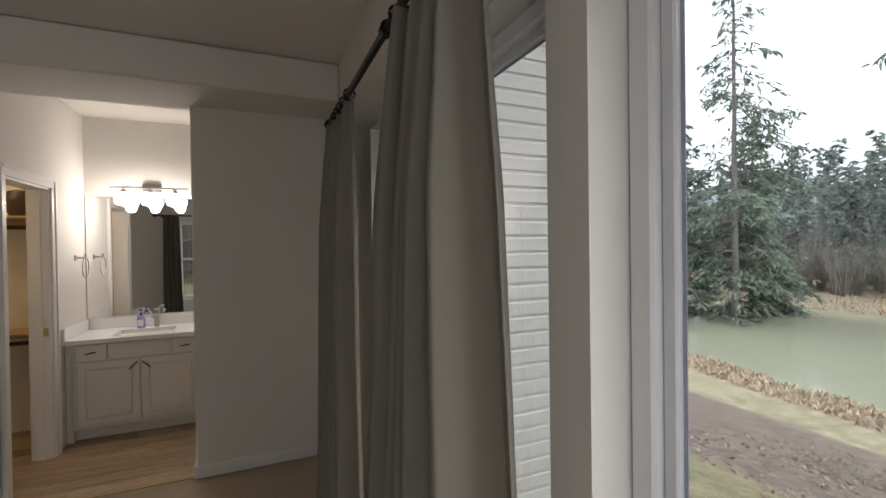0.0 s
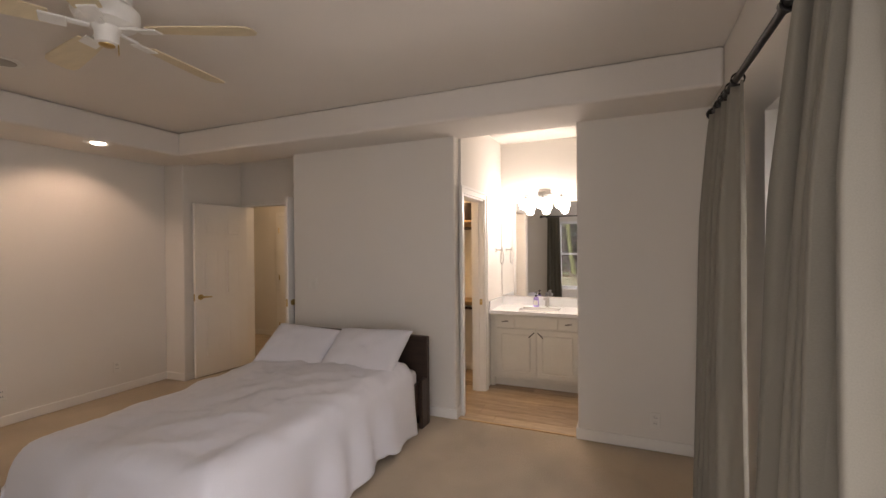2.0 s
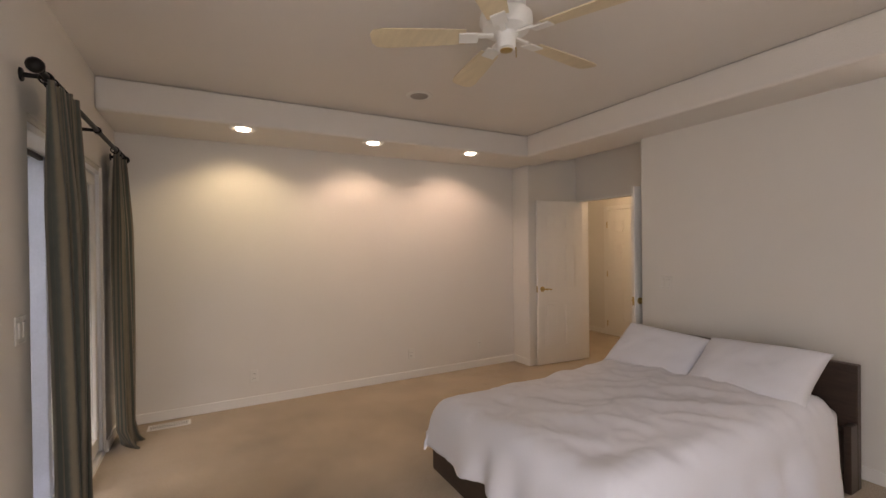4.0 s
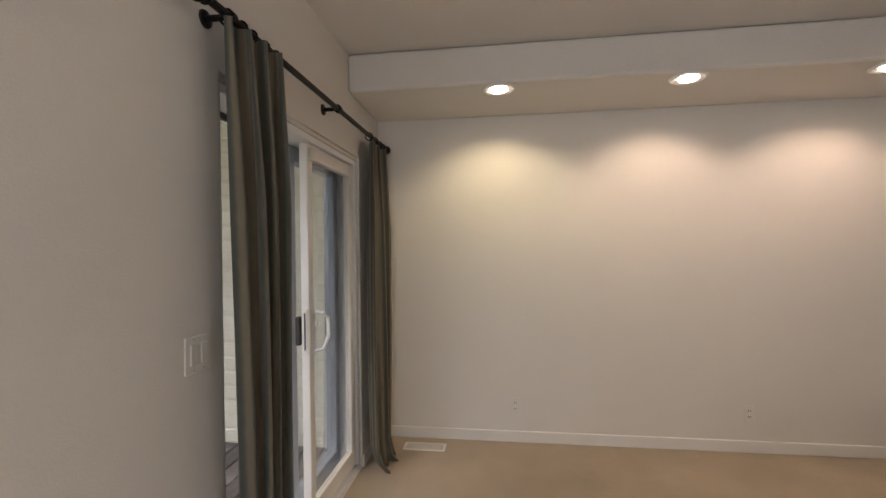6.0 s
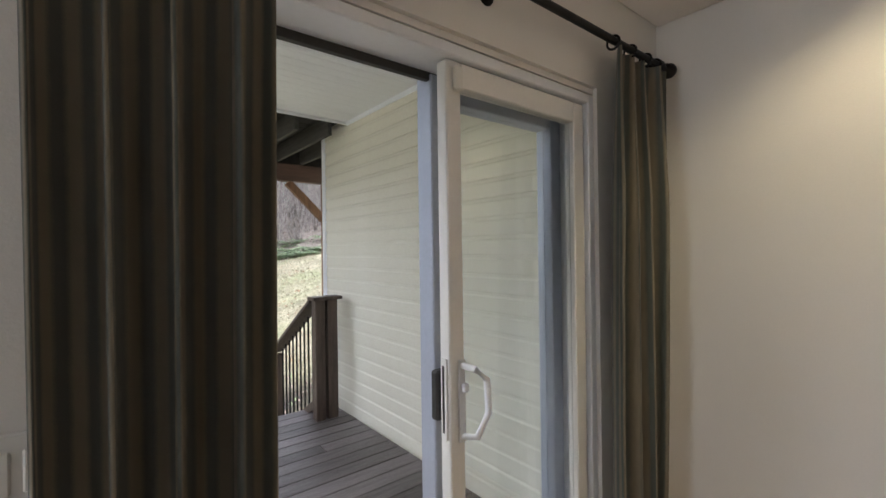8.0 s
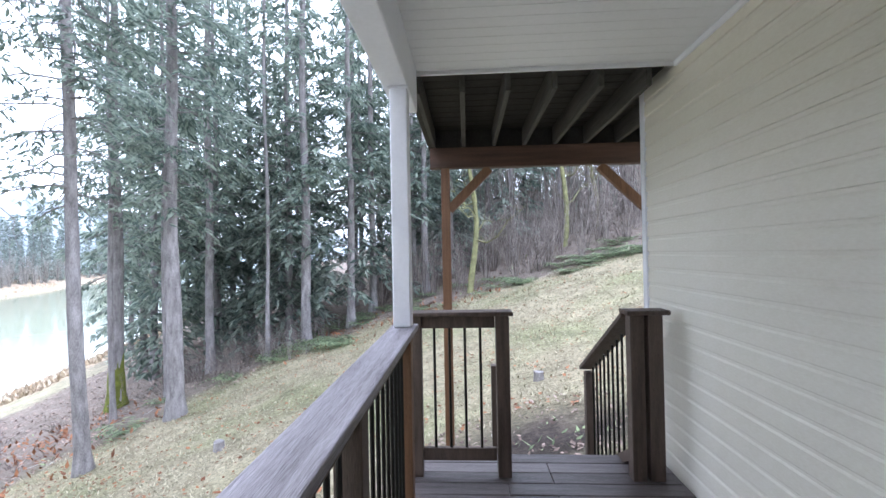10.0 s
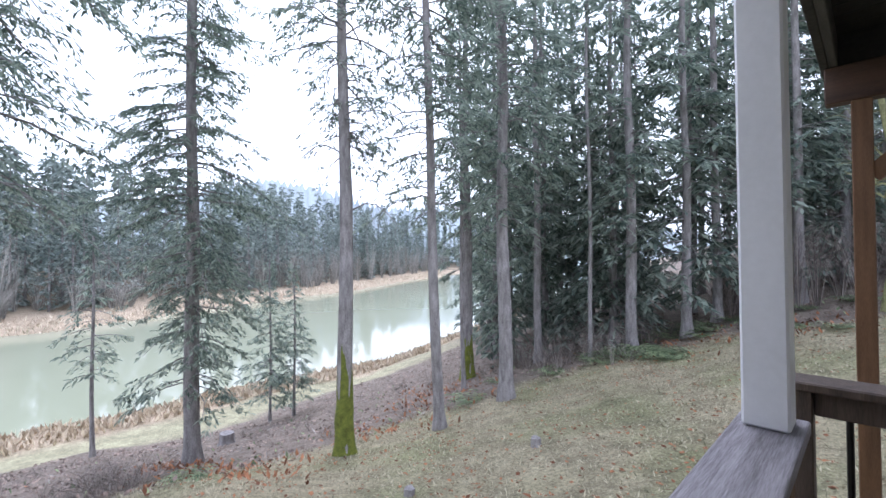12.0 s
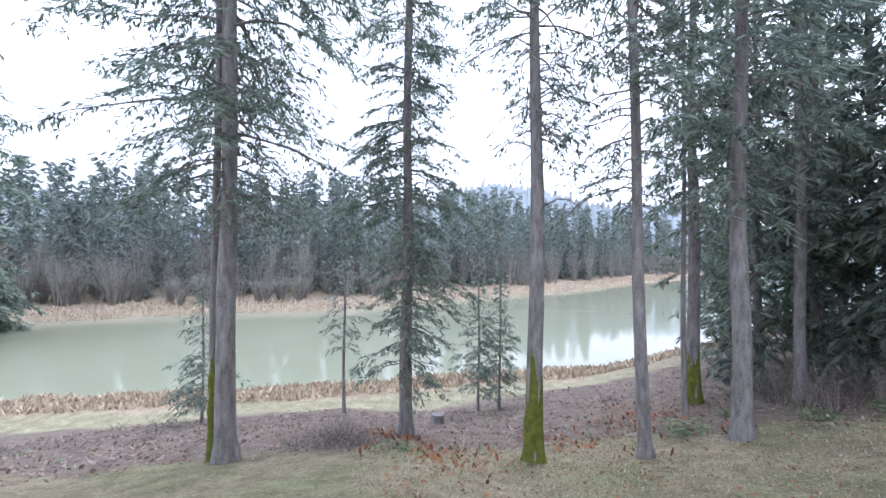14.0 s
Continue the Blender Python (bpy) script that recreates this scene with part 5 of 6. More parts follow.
def water_material():
    m = bpy.data.materials.new("pond_water")
    m.use_nodes = True
    n, l = m.node_tree.nodes, m.node_tree.links
    b = n["Principled BSDF"]
    b.inputs["Base Color"].default_value = (0.27, 0.30, 0.22, 1)
    b.inputs["Roughness"].default_value = 0.06
    b.inputs["Specular IOR Level"].default_value = 0.35
    b.inputs["IOR"].default_value = 1.33
    tc = n.new("ShaderNodeTexCoord")
    no = n.new("ShaderNodeTexNoise")
    no.inputs["Scale"].default_value, no.inputs["Detail"].default_value = 1.2, 4
    l.new(tc.outputs["Object"], no.inputs["Vector"])
    bp = n.new("ShaderNodeBump")
    bp.inputs["Strength"].default_value, bp.inputs["Distance"].default_value = 0.05, 0.05
    l.new(no.outputs[0], bp.inputs["Height"])
    l.new(bp.outputs[0], b.inputs["Normal"])
    big = n.new("ShaderNodeTexNoise")
    big.inputs["Scale"].default_value = 0.05
    l.new(tc.outputs["Object"], big.inputs["Vector"])
    rp = n.new("ShaderNodeValToRGB")
    rp.color_ramp.elements[0].color, rp.color_ramp.elements[1].color = (0.27, 0.29, 0.20, 1), (0.32, 0.335, 0.24, 1)
    l.new(big.outputs[0], rp.inputs[0])
    l.new(rp.outputs[0], b.inputs["Base Color"])
    return m


M["water"] = water_material()
bm = bmesh.new()
bm.faces.new([bm.verts.new(p) for p in ((5, -400, WATER), (600, -400, WATER), (600, 350, WATER), (5, 350, WATER))])
structure("water", bm, M["water"], "still olive-green pond with a pale sheen")

M["needles"] = material("fir_needles", (0.19, 0.255, 0.215), 0.8, var=0.35, scale=0.8, fine=9, color2=(0.37, 0.43, 0.35), per_island=0.7, spec=0.3)
# far copy of the needles, distance haze put into its paler colour
M["needles_hazed"] = material("haze_paled_fir_needles", (0.23, 0.285, 0.26), 0.9, var=0.3, scale=0.05, fine=0.6, color2=(0.38, 0.43, 0.39), per_island=0.6, spec=0.2)
M["bark"] = material("grey_fir_bark", (0.19, 0.172, 0.165), 0.9, var=0.5, scale=2.5, fine=22, stretch=(3, 3, 0.8), bump=0.9, bump_scale=14, color2=(0.38, 0.355, 0.345))
M["moss"] = material("green_moss", (0.10, 0.125, 0.018), 0.95, var=0.5, scale=6, fine=40, bump=0.9, bump_scale=40, color2=(0.20, 0.22, 0.03))
M["twig"] = material("bare_brown_twigs", (0.19, 0.155, 0.135), 0.9, var=0.5, scale=2, fine=12, color2=(0.36, 0.315, 0.275), per_island=0.6)
M["twig_pale"] = material("pale_lichen_twigs", (0.26, 0.24, 0.21), 0.9, var=0.4, scale=1, fine=12, color2=(0.42, 0.40, 0.36), per_island=0.5)
M["fern"] = material("sword_fern_green", (0.15, 0.215, 0.11), 0.7, var=0.4, scale=3, fine=20, color2=(0.31, 0.37, 0.20), per_island=0.6)


def let_light_through(m, share):
    """Thin leaves pass part of the daylight on."""
    n, l = m.node_tree.nodes, m.node_tree.links
    b = n["Principled BSDF"]
    tr = n.new("ShaderNodeBsdfTranslucent")
    mix = n.new("ShaderNodeMixShader")
    mix.inputs[0].default_value = share
    if b.inputs["Base Color"].is_linked:
        l.new(b.inputs["Base Color"].links[0].from_socket, tr.inputs["Color"])
    l.new(b.outputs[0], mix.inputs[1])
    l.new(tr.outputs[0], mix.inputs[2])
    l.new(mix.outputs[0], n["Material Output"].inputs["Surface"])


def haze_glow(name, color, strength):
    """Far hillside with the haze put in as a pale emission."""
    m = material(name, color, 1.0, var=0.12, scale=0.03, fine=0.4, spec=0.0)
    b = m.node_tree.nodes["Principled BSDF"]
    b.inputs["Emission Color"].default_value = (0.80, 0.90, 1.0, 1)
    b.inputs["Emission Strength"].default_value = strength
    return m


M["ridge_haze"] = haze_glow("far_ridge_haze_glow", (0.30, 0.34, 0.36), 0.30)
let_light_through(M["needles"], 0.55)
let_light_through(M["needles_hazed"], 0.5)
let_light_through(M["fern"], 0.35)

M["bracken"] = material("rust_brown_bracken", (0.20, 0.075, 0.03), 0.9, var=0.4, scale=3, fine=20, color2=(0.34, 0.15, 0.07), per_island=0.6)
M["reed"] = material("dry_tan_reeds", (0.52, 0.42, 0.30), 0.9, var=0.3, scale=3, fine=20, color2=(0.70, 0.60, 0.45), per_island=0.6)


def mesh_from_arrays(name, verts, faces, mat):
    me = bpy.data.meshes.new(name)
    me.from_pydata(verts, [], faces)
    me.materials.append(mat)
    return me


def kite(V, F, p, d, side, length, width, drop=0.0):
    """One flat twig of needles from p along d."""
    k = len(V)
    q = p + d * length * 0.45 + Vector((0, 0, -drop * 0.3))
    V += [tuple(p), tuple(q + side * width), tuple(p + d * length + Vector((0, 0, -drop))), tuple(q - side * width)]
    F.append((k, k + 1, k + 2, k + 3))


def limb(V, F, pts, r0, r1):
    """A thin three-sided branch along pts."""
    n = len(pts)
    base = len(V)
    for i, p in enumerate(pts):
        d = (pts[min(i + 1, n - 1)] - pts[max(i - 1, 0)]).normalized()
        a = d.cross(Vector((0, 0, 1)) if abs(d.z) < 0.9 else Vector((1, 0, 0))).normalized()
        b = d.cross(a)
        r = r0 + (r1 - r0) * i / max(1, n - 1)
        for k in range(3):
            t = 2 * math.pi * k / 3
            V.append(tuple(p + r * (math.cos(t) * a + math.sin(t) * b)))
    for i in range(n - 1):
        for k in range(3):
            F.append((base + 3 * i + k, base + 3 * i + (k + 1) % 3, base + 3 * i + 3 + (k + 1) % 3, base + 3 * i + 3 + k))


def unit(a):
    return a / np.maximum(1e-9, np.linalg.norm(a, axis=-1, keepdims=True))


def kite_rows(P, D, S, length, width, drop):
    """Four corners for each flat twig from P along D."""
    down = np.array([0.0, 0.0, -1.0])
    length, width, drop = (np.broadcast_to(q, P.shape[:1])[:, None] for q in (length, width, drop))
    Q = P + D * length * 0.45 + down * drop * 0.3
    return np.stack([P, Q + S * width, P + D * length + down * drop, Q - S * width], 1).reshape(-1, 3)


def quad_mesh(name, verts, quads, mat):
    me = bpy.data.meshes.new(name)
    me.vertices.add(len(verts))
    me.vertices.foreach_set("co", np.asarray(verts, np.float32).ravel())
    me.loops.add(4 * len(quads))
    me.loops.foreach_set("vertex_index", np.asarray(quads, np.int32).ravel())
    me.polygons.add(len(quads))
    me.polygons.foreach_set("loop_start", np.arange(0, 4 * len(quads), 4, dtype=np.int32))
    me.update(calc_edges=True)
    me.materials.append(mat)
    return me


def loose_quads(name, verts, mat):
    return quad_mesh(name, verts, np.arange(len(verts)).reshape(-1, 4), mat)


def limb_rows(pts, r0, r1):
    """Three-sided branches along pts (branch, point, 3); gives corners and faces."""
    B, n = pts.shape[:2]
    d = unit(np.concatenate([pts[:, 1:2] - pts[:, :1], pts[:, 2:] - pts[:, :-2], pts[:, -1:] - pts[:, -2:-1]], 1))
    a = unit(np.cross(d, np.array([0.03, 0.02, 1.0])))
    b = np.cross(d, a)
    r = (r0[:, None] + (r1 - r0)[:, None] * np.linspace(0, 1, n))[..., None]
    ring = [pts + r * (math.cos(q) * a + math.sin(q) * b) for q in (0, 2 * math.pi / 3, 4 * math.pi / 3)]
    verts = np.stack(ring, 2).reshape(-1, 3)
    i = np.arange(B * n * 3).reshape(B, n, 3)
    j = np.roll(i, -1, 2)
    quads = np.stack([i[:, :-1], j[:, :-1], j[:, 1:], i[:, 1:]], -1).reshape(-1, 4)
    return verts, quads


def conifer_crown(rng, height, base, radius, branches, sprays, twigs, twig_len, gap=0.08, droop=0.4, top_taper=1.0, width=0.13, bare=0.15):
    """Boughs all round the trunk, each a flat spray of side shoots set with needled twigs."""
    g = np.random.default_rng(rng.randrange(1 << 30))
    s = (np.arange(branches) + g.random(branches)) / branches
    s = s[g.random(branches) >= gap]
    B = len(s)
    up = np.array([0.0, 0.0, 1.0])
    taper = (1 - s ** top_taper) * (0.55 + 0.45 * np.minimum(1, s * 5))
    L = radius * np.maximum(0.07, taper) * g.uniform(0.45, 1.2, B)
    az = g.uniform(0, 2 * math.pi, B)
    d = np.stack([np.cos(az), np.sin(az), 0 * az], -1)
    rise = g.uniform(-0.15, 0.15, B) + 0.3 * s
    t6 = np.linspace(0, 1, 6)
    bend = (g.uniform(0.5, 1.5, B) * droop)[:, None]
    pts = d[:, None] * (L[:, None] * t6)[..., None] + up * (base + (height - base) * s[:, None] + L[:, None] * (rise[:, None] * t6 - bend * t6 ** 2))[..., None]
    pts[:, 1:] += g.uniform(-1, 1, (B, 5, 3)) * np.array([1, 1, 0.4]) * 0.04 * L[:, None, None]
    LV, LF = limb_rows(pts, 0.010 + 0.012 * L, np.full(B, 0.004))
    # side shoots
    idx = np.repeat(np.arange(B), np.maximum(4, sprays * L / radius).astype(int))
    N = len(idx)
    t = bare + (1 - bare) * g.random(N) ** 0.75
    k = np.minimum(4, (t * 5).astype(int))
    p = pts[idx, k] + (pts[idx, k + 1] - pts[idx, k]) * (t * 5 - k)[:, None]
    dd = d[idx]
    sg = g.choice((-1.0, 1.0), N)
    out = unit(dd * g.uniform(0.4, 1.0, N)[:, None] + np.cross(dd, up) * (sg * g.uniform(0.3, 1.0, N))[:, None] + up * g.uniform(-0.35, 0.12, N)[:, None])
    ls = (0.42 * L[idx] * (1.12 - t) + 0.6 * twig_len) * g.uniform(0.6, 1.25, N)
    # twigs along the shoots
    j = np.repeat(np.arange(N), np.maximum(3, twigs * ls / (0.3 * radius)).astype(int))
    n = len(j)
    f = g.random(n)
    fall = g.uniform(0.1, 0.5, N)
    q = p[j] + out[j] * (ls[j] * f)[:, None] - up * (ls[j] * fall[j] * f ** 2)[:, None] + g.normal(0, 0.06, (n, 3)) * twig_len
    across = unit(np.cross(out[j], up)) * g.choice((-1.0, 1.0), n)[:, None]
    o2 = unit(out[j] * g.uniform(0.4, 1.0, n)[:, None] + across * g.uniform(0.2, 1.0, n)[:, None] + up * g.uniform(-0.55, 0.10, n)[:, None])
    s2 = unit(np.cross(o2, np.stack([g.uniform(-0.7, 0.7, n), g.uniform(-0.7, 0.7, n), np.ones(n)], -1)))
    l2 = twig_len * g.uniform(0.55, 1.3, n)
    return kite_rows(q, o2, s2, l2, l2 * width * g.uniform(0.7, 1.2, n), l2 * 0.2), LV, LF


def trunk_mesh(rng, height, r0, r1, lean=0.0, flare=0.5, rings=26, sides=14):
    bm = bmesh.new()
    path, rad = [], []
    for i in range(rings):
        t = (i / (rings - 1)) ** 1.3
        z = -0.5 + (height + 0.5) * t
        path.append(Vector((lean * z / height + 0.04 * math.sin(z * 0.6), 0.04 * math.cos(z * 0.5), z)))
        rad.append((r0 + (r1 - r0) * t) * (1 + flare * math.exp(-max(0, z) * 2.6)) * rng.uniform(0.97, 1.03))
    rs = add_tube(bm, path, rad, sides)
    for ring in rs:
        for v in ring:
            v.co += Vector((rng.uniform(-1, 1), rng.uniform(-1, 1), 0)) * r0 * 0.05
    return bm


def make_conifer(name, label, rng, at, height, base, radius, r0, branches, sprays, twigs, twig_len, lean=0.0, moss=0.0, group="", **kw):
    t = thing(name, label, "tree", at, rng.uniform(0, 360), group)
    part("trunk", trunk_mesh(rng, height, r0, 0.04, lean), M["bark"], t, smooth=True)
    V, LV, LF = conifer_crown(rng, height, base, radius, branches, sprays, twigs, twig_len, **kw)
    for vv in (V, LV):
        vv[:, 0] += lean * vv[:, 2] / height
    ob = tagged(new("crown", loose_quads("crown", V, M["needles"])), kind="stuff")
    ob.parent = t
    ob = tagged(new("limb_wood", quad_mesh("limb_wood", LV, LF, M["bark"])), kind="stuff")
    ob.parent = t
    return t


def on_ground(x, y, dz=0.0):
    return (x, y, float(ground_height(x, y)) + dz)


rng = random.Random(4)


def moss_sleeve(tree, r0, top, seed, lean=0.0, height=26.0):
    """Patchy moss wrapped round the foot of a trunk."""
    r = random.Random(seed)
    bm = bmesh.new()
    sides, rings = 22, 26
    g = []
    for j in range(rings):
        z = -0.4 + (top + 0.4) * j / (rings - 1)
        rad = r0 * (1 - 0.9 * max(0, z) / height) * (1 + 0.5 * math.exp(-max(0, z) * 2.6))
        row = []
        for k in range(sides):
            a = 2 * math.pi * k / sides
            lump = 0.030 - 0.085 * max(0.0, z / top - 0.35) + 0.045 * noise.noise(Vector((math.cos(a) * 2, math.sin(a) * 2, z * 1.5 + seed)))
            rr = rad + max(-0.05, lump)
            row.append(bm.verts.new((rr * math.cos(a) + lean * z / height + 0.04 * math.sin(z * 0.6), rr * math.sin(a) + 0.04 * math.cos(z * 0.5), z)))
        g.append(row)
    for j in range(rings - 1):
        for k in range(sides):
            bm.faces.new((g[j][k], g[j][(k + 1) % sides], g[j + 1][(k + 1) % sides], g[j + 1][k]))
    part("moss", bm, M["moss"], tree, "yellow-green moss", smooth=True)


def dead_branches(tree, seed, zs, length):
    r = random.Random(seed)
    for z in zs:
        LV, LF = [], []
        az = r.uniform(0, 2 * math.pi)
        d = Vector((math.cos(az), math.sin(az), 0))
        L = length * r.uniform(0.5, 1.2)
        pts = [Vector((0, 0, z)) + d * L * t + Vector((0, 0, 0.25 * L * math.sin(t * 2.2) - 0.9 * L * max(0, t - 0.45) ** 1.3)) for t in (0, 0.2, 0.4, 0.6, 0.8, 1.0)]
        limb(LV, LF, pts, 0.035, 0.012)
        for q in range(5):
            b0 = pts[r.randint(2, 5)]
            limb(LV, LF, [b0, b0 + Vector((r.uniform(-0.3, 0.3), r.uniform(-0.3, 0.3), -0.25)), b0 + Vector((r.uniform(-0.5, 0.5), r.uniform(-0.5, 0.5), -0.75))], 0.012, 0.004)
        ob = new("dead_branch", mesh_from_arrays("dead_branch", LV, LF, M["bark"]))
        ob.parent = tree


# the trees that stand alone on the slope
T_B = make_conifer("fir_tree", "tall fir with drooping boughs down to head height", rng, on_ground(14.2, -9.8), 31, 2.6, 3.1, 0.27, 330, 26, 22, 0.21, gap=0.05, droop=0.45, top_taper=2.0)
T_C = make_conifer("fir_tree", "tall bare fir trunk with green moss at its foot", rng, on_ground(8.35, -12.35), 27, 8.6, 2.5, 0.245, 170, 15, 15, 0.20, gap=0.12, droop=0.6, top_taper=2.0)
moss_sleeve(T_C, 0.245, 3.4, 3, height=25)
dead_branches(T_C, 5, (7.2, 8.2, 9.0, 9.6, 10.4, 11.2, 11.9, 12.6), 1.6)
T_D = make_conifer("fir_tree", "slim leaning grey fir trunk with a high crown", rng, on_ground(7.35, -15.25), 28, 7.0, 3.1, 0.185, 190, 19, 16, 0.23, lean=1.2, gap=0.08, droop=0.5, top_taper=2.0)
T_F = make_conifer("fir_tree", "fir with pale lichen-spotted bark and a high crown", rng, on_ground(6.9, -18.3), 29, 6.5, 3.1, 0.27, 180, 20, 12, 0.33, gap=0.08, droop=0.45, top_taper=1.6)
T_E = make_conifer("fir_tree", "fir with a dark trunk and moss at its foot", rng, on_ground(12.05, -22.0), 27, 5.0, 2.6, 0.29, 130, 17, 10, 0.36, gap=0.08)
moss_sleeve(T_E, 0.29, 2.6, 8, height=27)
T_G = make_conifer("fir_tree", "tall straight fir at the edge of the wood", rng, on_ground(4.95, -25.3), 30, 5.0, 3.4, 0.26, 150, 18, 11, 0.42, gap=0.06)
T_A = make_conifer("fir_tree", "thick fir with long bare lower trunk and wide boughs", rng, on_ground(10.8, -3.85), 31, 7.0, 4.6, 0.29, 270, 32, 24, 0.215, gap=0.05, droop=0.38, bare=0.2, top_taper=2.0)
dead_branches(T_A, 21, (5.6, 6.2, 6.6, 7.0, 7.4, 7.8, 8.3), 2.6)
T_A2 = make_conifer("fir_tree", "slim mossy fir close beside a thicker one", rng, on_ground(11.3, -3.45), 23, 8.5, 2.2, 0.15, 70, 14, 9, 0.27, gap=0.1)
moss_sleeve(T_A2, 0.16, 3.0, 11, height=23)
T_S = make_conifer("fir_sapling", "slender young fir with sparse boughs", rng, on_ground(22.3, -7.9), 10.0, 3.6, 1.9, 0.10, 60, 13, 9, 0.28, gap=0.1)
for px_, py_, hh, rr in ((22.2, -16.0, 9.5, 2.1), (21.0, -16.9, 8.8, 2.0), (23.2, -0.5, 8.2, 2.4)):
    make_conifer("fir_sapling", "small young fir on the slope", rng, on_ground(px_, py_), hh, 1.2, rr, 0.08, 90, 15, 10, 0.28, gap=0.04)
for px_, py_, hh in ((9.3, -21.2, 24), (10.4, -19.8, 22), (6.3, -24.0, 26)):
    make_conifer("fir_tree", "thin straight fir among the others", rng, on_ground(px_, py_), hh, 8.0, 2.2, 0.10, 80, 14, 9, 0.36, gap=0.10)
# the wood at the end of the lawn
WOOD = [(2.5, -29.5), (-0.5, -31.0), (8.2, -28.0), (11.0, -31.5), (4.5, -33.0), (6.6, -27.2), (0.8, -35.0), (14.5, -27.5), (10.0, -37.0), (-3.5, -38.0), (5.5, -39.0), (16.0, -35.0), (1.0, -43.0), (13.0, -43.0), (-6.0, -46.0), (19.0, -41.0), (8.0, -47.0), (-1.0, -50.0), (24.0, -48.0), (15.0, -53.0), (-12.0, -52.0), (3.0, -57.0), (-18.0, -58.0), (-8.0, -62.0), (3.2, -27.3), (9.6, -24.8), (12.6, -26.4), (17.5, -30.5), (21.0, -36.0), (7.4, -31.6), (13.2, -33.4), (2.2, -38.6), (-2.0, -34.6), (11.4, -28.4), (-9.0, -48.0), (-15.0, -47.0), (-21.0, -50.0), (-24.0, -60.0), (-13.0, -58.0), (-4.0, -55.0), (-30.0, -56.0), (-18.0, -66.0)]
WOOD += [(0.5, -32.6), (-5.0, -42.0), (3.6, -46.5), (22.0, -43.0), (6.5, -52.0), (17.0, -47.0), (-6.5, -36.5), (-11.0, -41.0), (-17.0, -43.0), (26.0, -40.0), (29.0, -52.0), (-3.0, -45.0)]
templates = [make_conifer("fir_tree", "dark green fir in the wood beyond the lawn", rng, on_ground(*WOOD[i]), hgt, bs, rr, 0.22, nb, 17, 9, 0.52, gap=0.04, group="firs of the wood", width=0.15)
             for i, (hgt, bs, rr, nb) in enumerate(((28, 1.8, 3.6, 130), (31, 6.0, 3.6, 120), (22, 0.6, 3.5, 130)))]
for i, (tx, ty) in enumerate(WOOD[3:]):
    copy_thing(templates[i % 3], pose(*on_ground(tx, ty), 0, 0, rng.uniform(0, 360)))
# tall firs on the far bank in front of the house
for tx, ty, hh, rr in ((61, 35.5, 60, 12.5), (58, 43, 40, 9.0), (69, 38, 32, 8.0)):
    make_conifer("fir_tree", "broad tall fir standing on the far bank", rng, on_ground(tx, ty), hh, 1.0, rr, 0.5, 200, 24, 12, 1.0, gap=0.03, width=0.16)
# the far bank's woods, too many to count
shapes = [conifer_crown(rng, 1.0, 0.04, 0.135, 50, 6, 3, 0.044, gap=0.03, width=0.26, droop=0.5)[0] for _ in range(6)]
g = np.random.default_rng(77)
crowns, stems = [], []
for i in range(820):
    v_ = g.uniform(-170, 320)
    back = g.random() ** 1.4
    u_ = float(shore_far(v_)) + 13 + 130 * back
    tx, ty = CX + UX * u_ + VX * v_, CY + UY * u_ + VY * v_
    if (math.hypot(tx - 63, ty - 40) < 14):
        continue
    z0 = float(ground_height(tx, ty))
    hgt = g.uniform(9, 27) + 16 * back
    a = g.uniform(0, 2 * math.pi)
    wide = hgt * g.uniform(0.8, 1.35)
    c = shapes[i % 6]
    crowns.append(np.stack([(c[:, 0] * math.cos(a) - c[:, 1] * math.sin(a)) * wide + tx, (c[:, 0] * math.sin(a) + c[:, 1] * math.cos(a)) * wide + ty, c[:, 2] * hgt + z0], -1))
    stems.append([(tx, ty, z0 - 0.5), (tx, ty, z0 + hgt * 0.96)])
tagged(new("far_woods", loose_quads("far_woods", np.concatenate(crowns), M["needles_hazed"])), "dense fir woods on the far bank, coloured pale for haze", "woods", kind="stuff")
stems = np.array(stems)
tagged(new("far_trunks", quad_mesh("far_trunks", *limb_rows(stems, np.full(len(stems), 0.25), np.full(len(stems), 0.05)), M["bark"])), "trunks of the far fir woods", "woods", kind="stuff")
# a wooded ridge far behind, its haze painted as a glow
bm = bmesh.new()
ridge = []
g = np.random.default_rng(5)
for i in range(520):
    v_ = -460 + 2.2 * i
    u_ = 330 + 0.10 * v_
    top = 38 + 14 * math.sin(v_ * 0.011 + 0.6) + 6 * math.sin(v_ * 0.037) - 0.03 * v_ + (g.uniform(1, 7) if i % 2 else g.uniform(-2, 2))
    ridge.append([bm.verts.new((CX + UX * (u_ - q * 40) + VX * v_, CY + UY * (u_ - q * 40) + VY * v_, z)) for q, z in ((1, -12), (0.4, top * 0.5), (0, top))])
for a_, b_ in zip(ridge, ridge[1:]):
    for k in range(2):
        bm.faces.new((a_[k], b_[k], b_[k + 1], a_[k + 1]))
structure("backdrop", bm, M["ridge_haze"], "blue-grey wooded ridge behind the pond, glowing pale for haze", "hill")


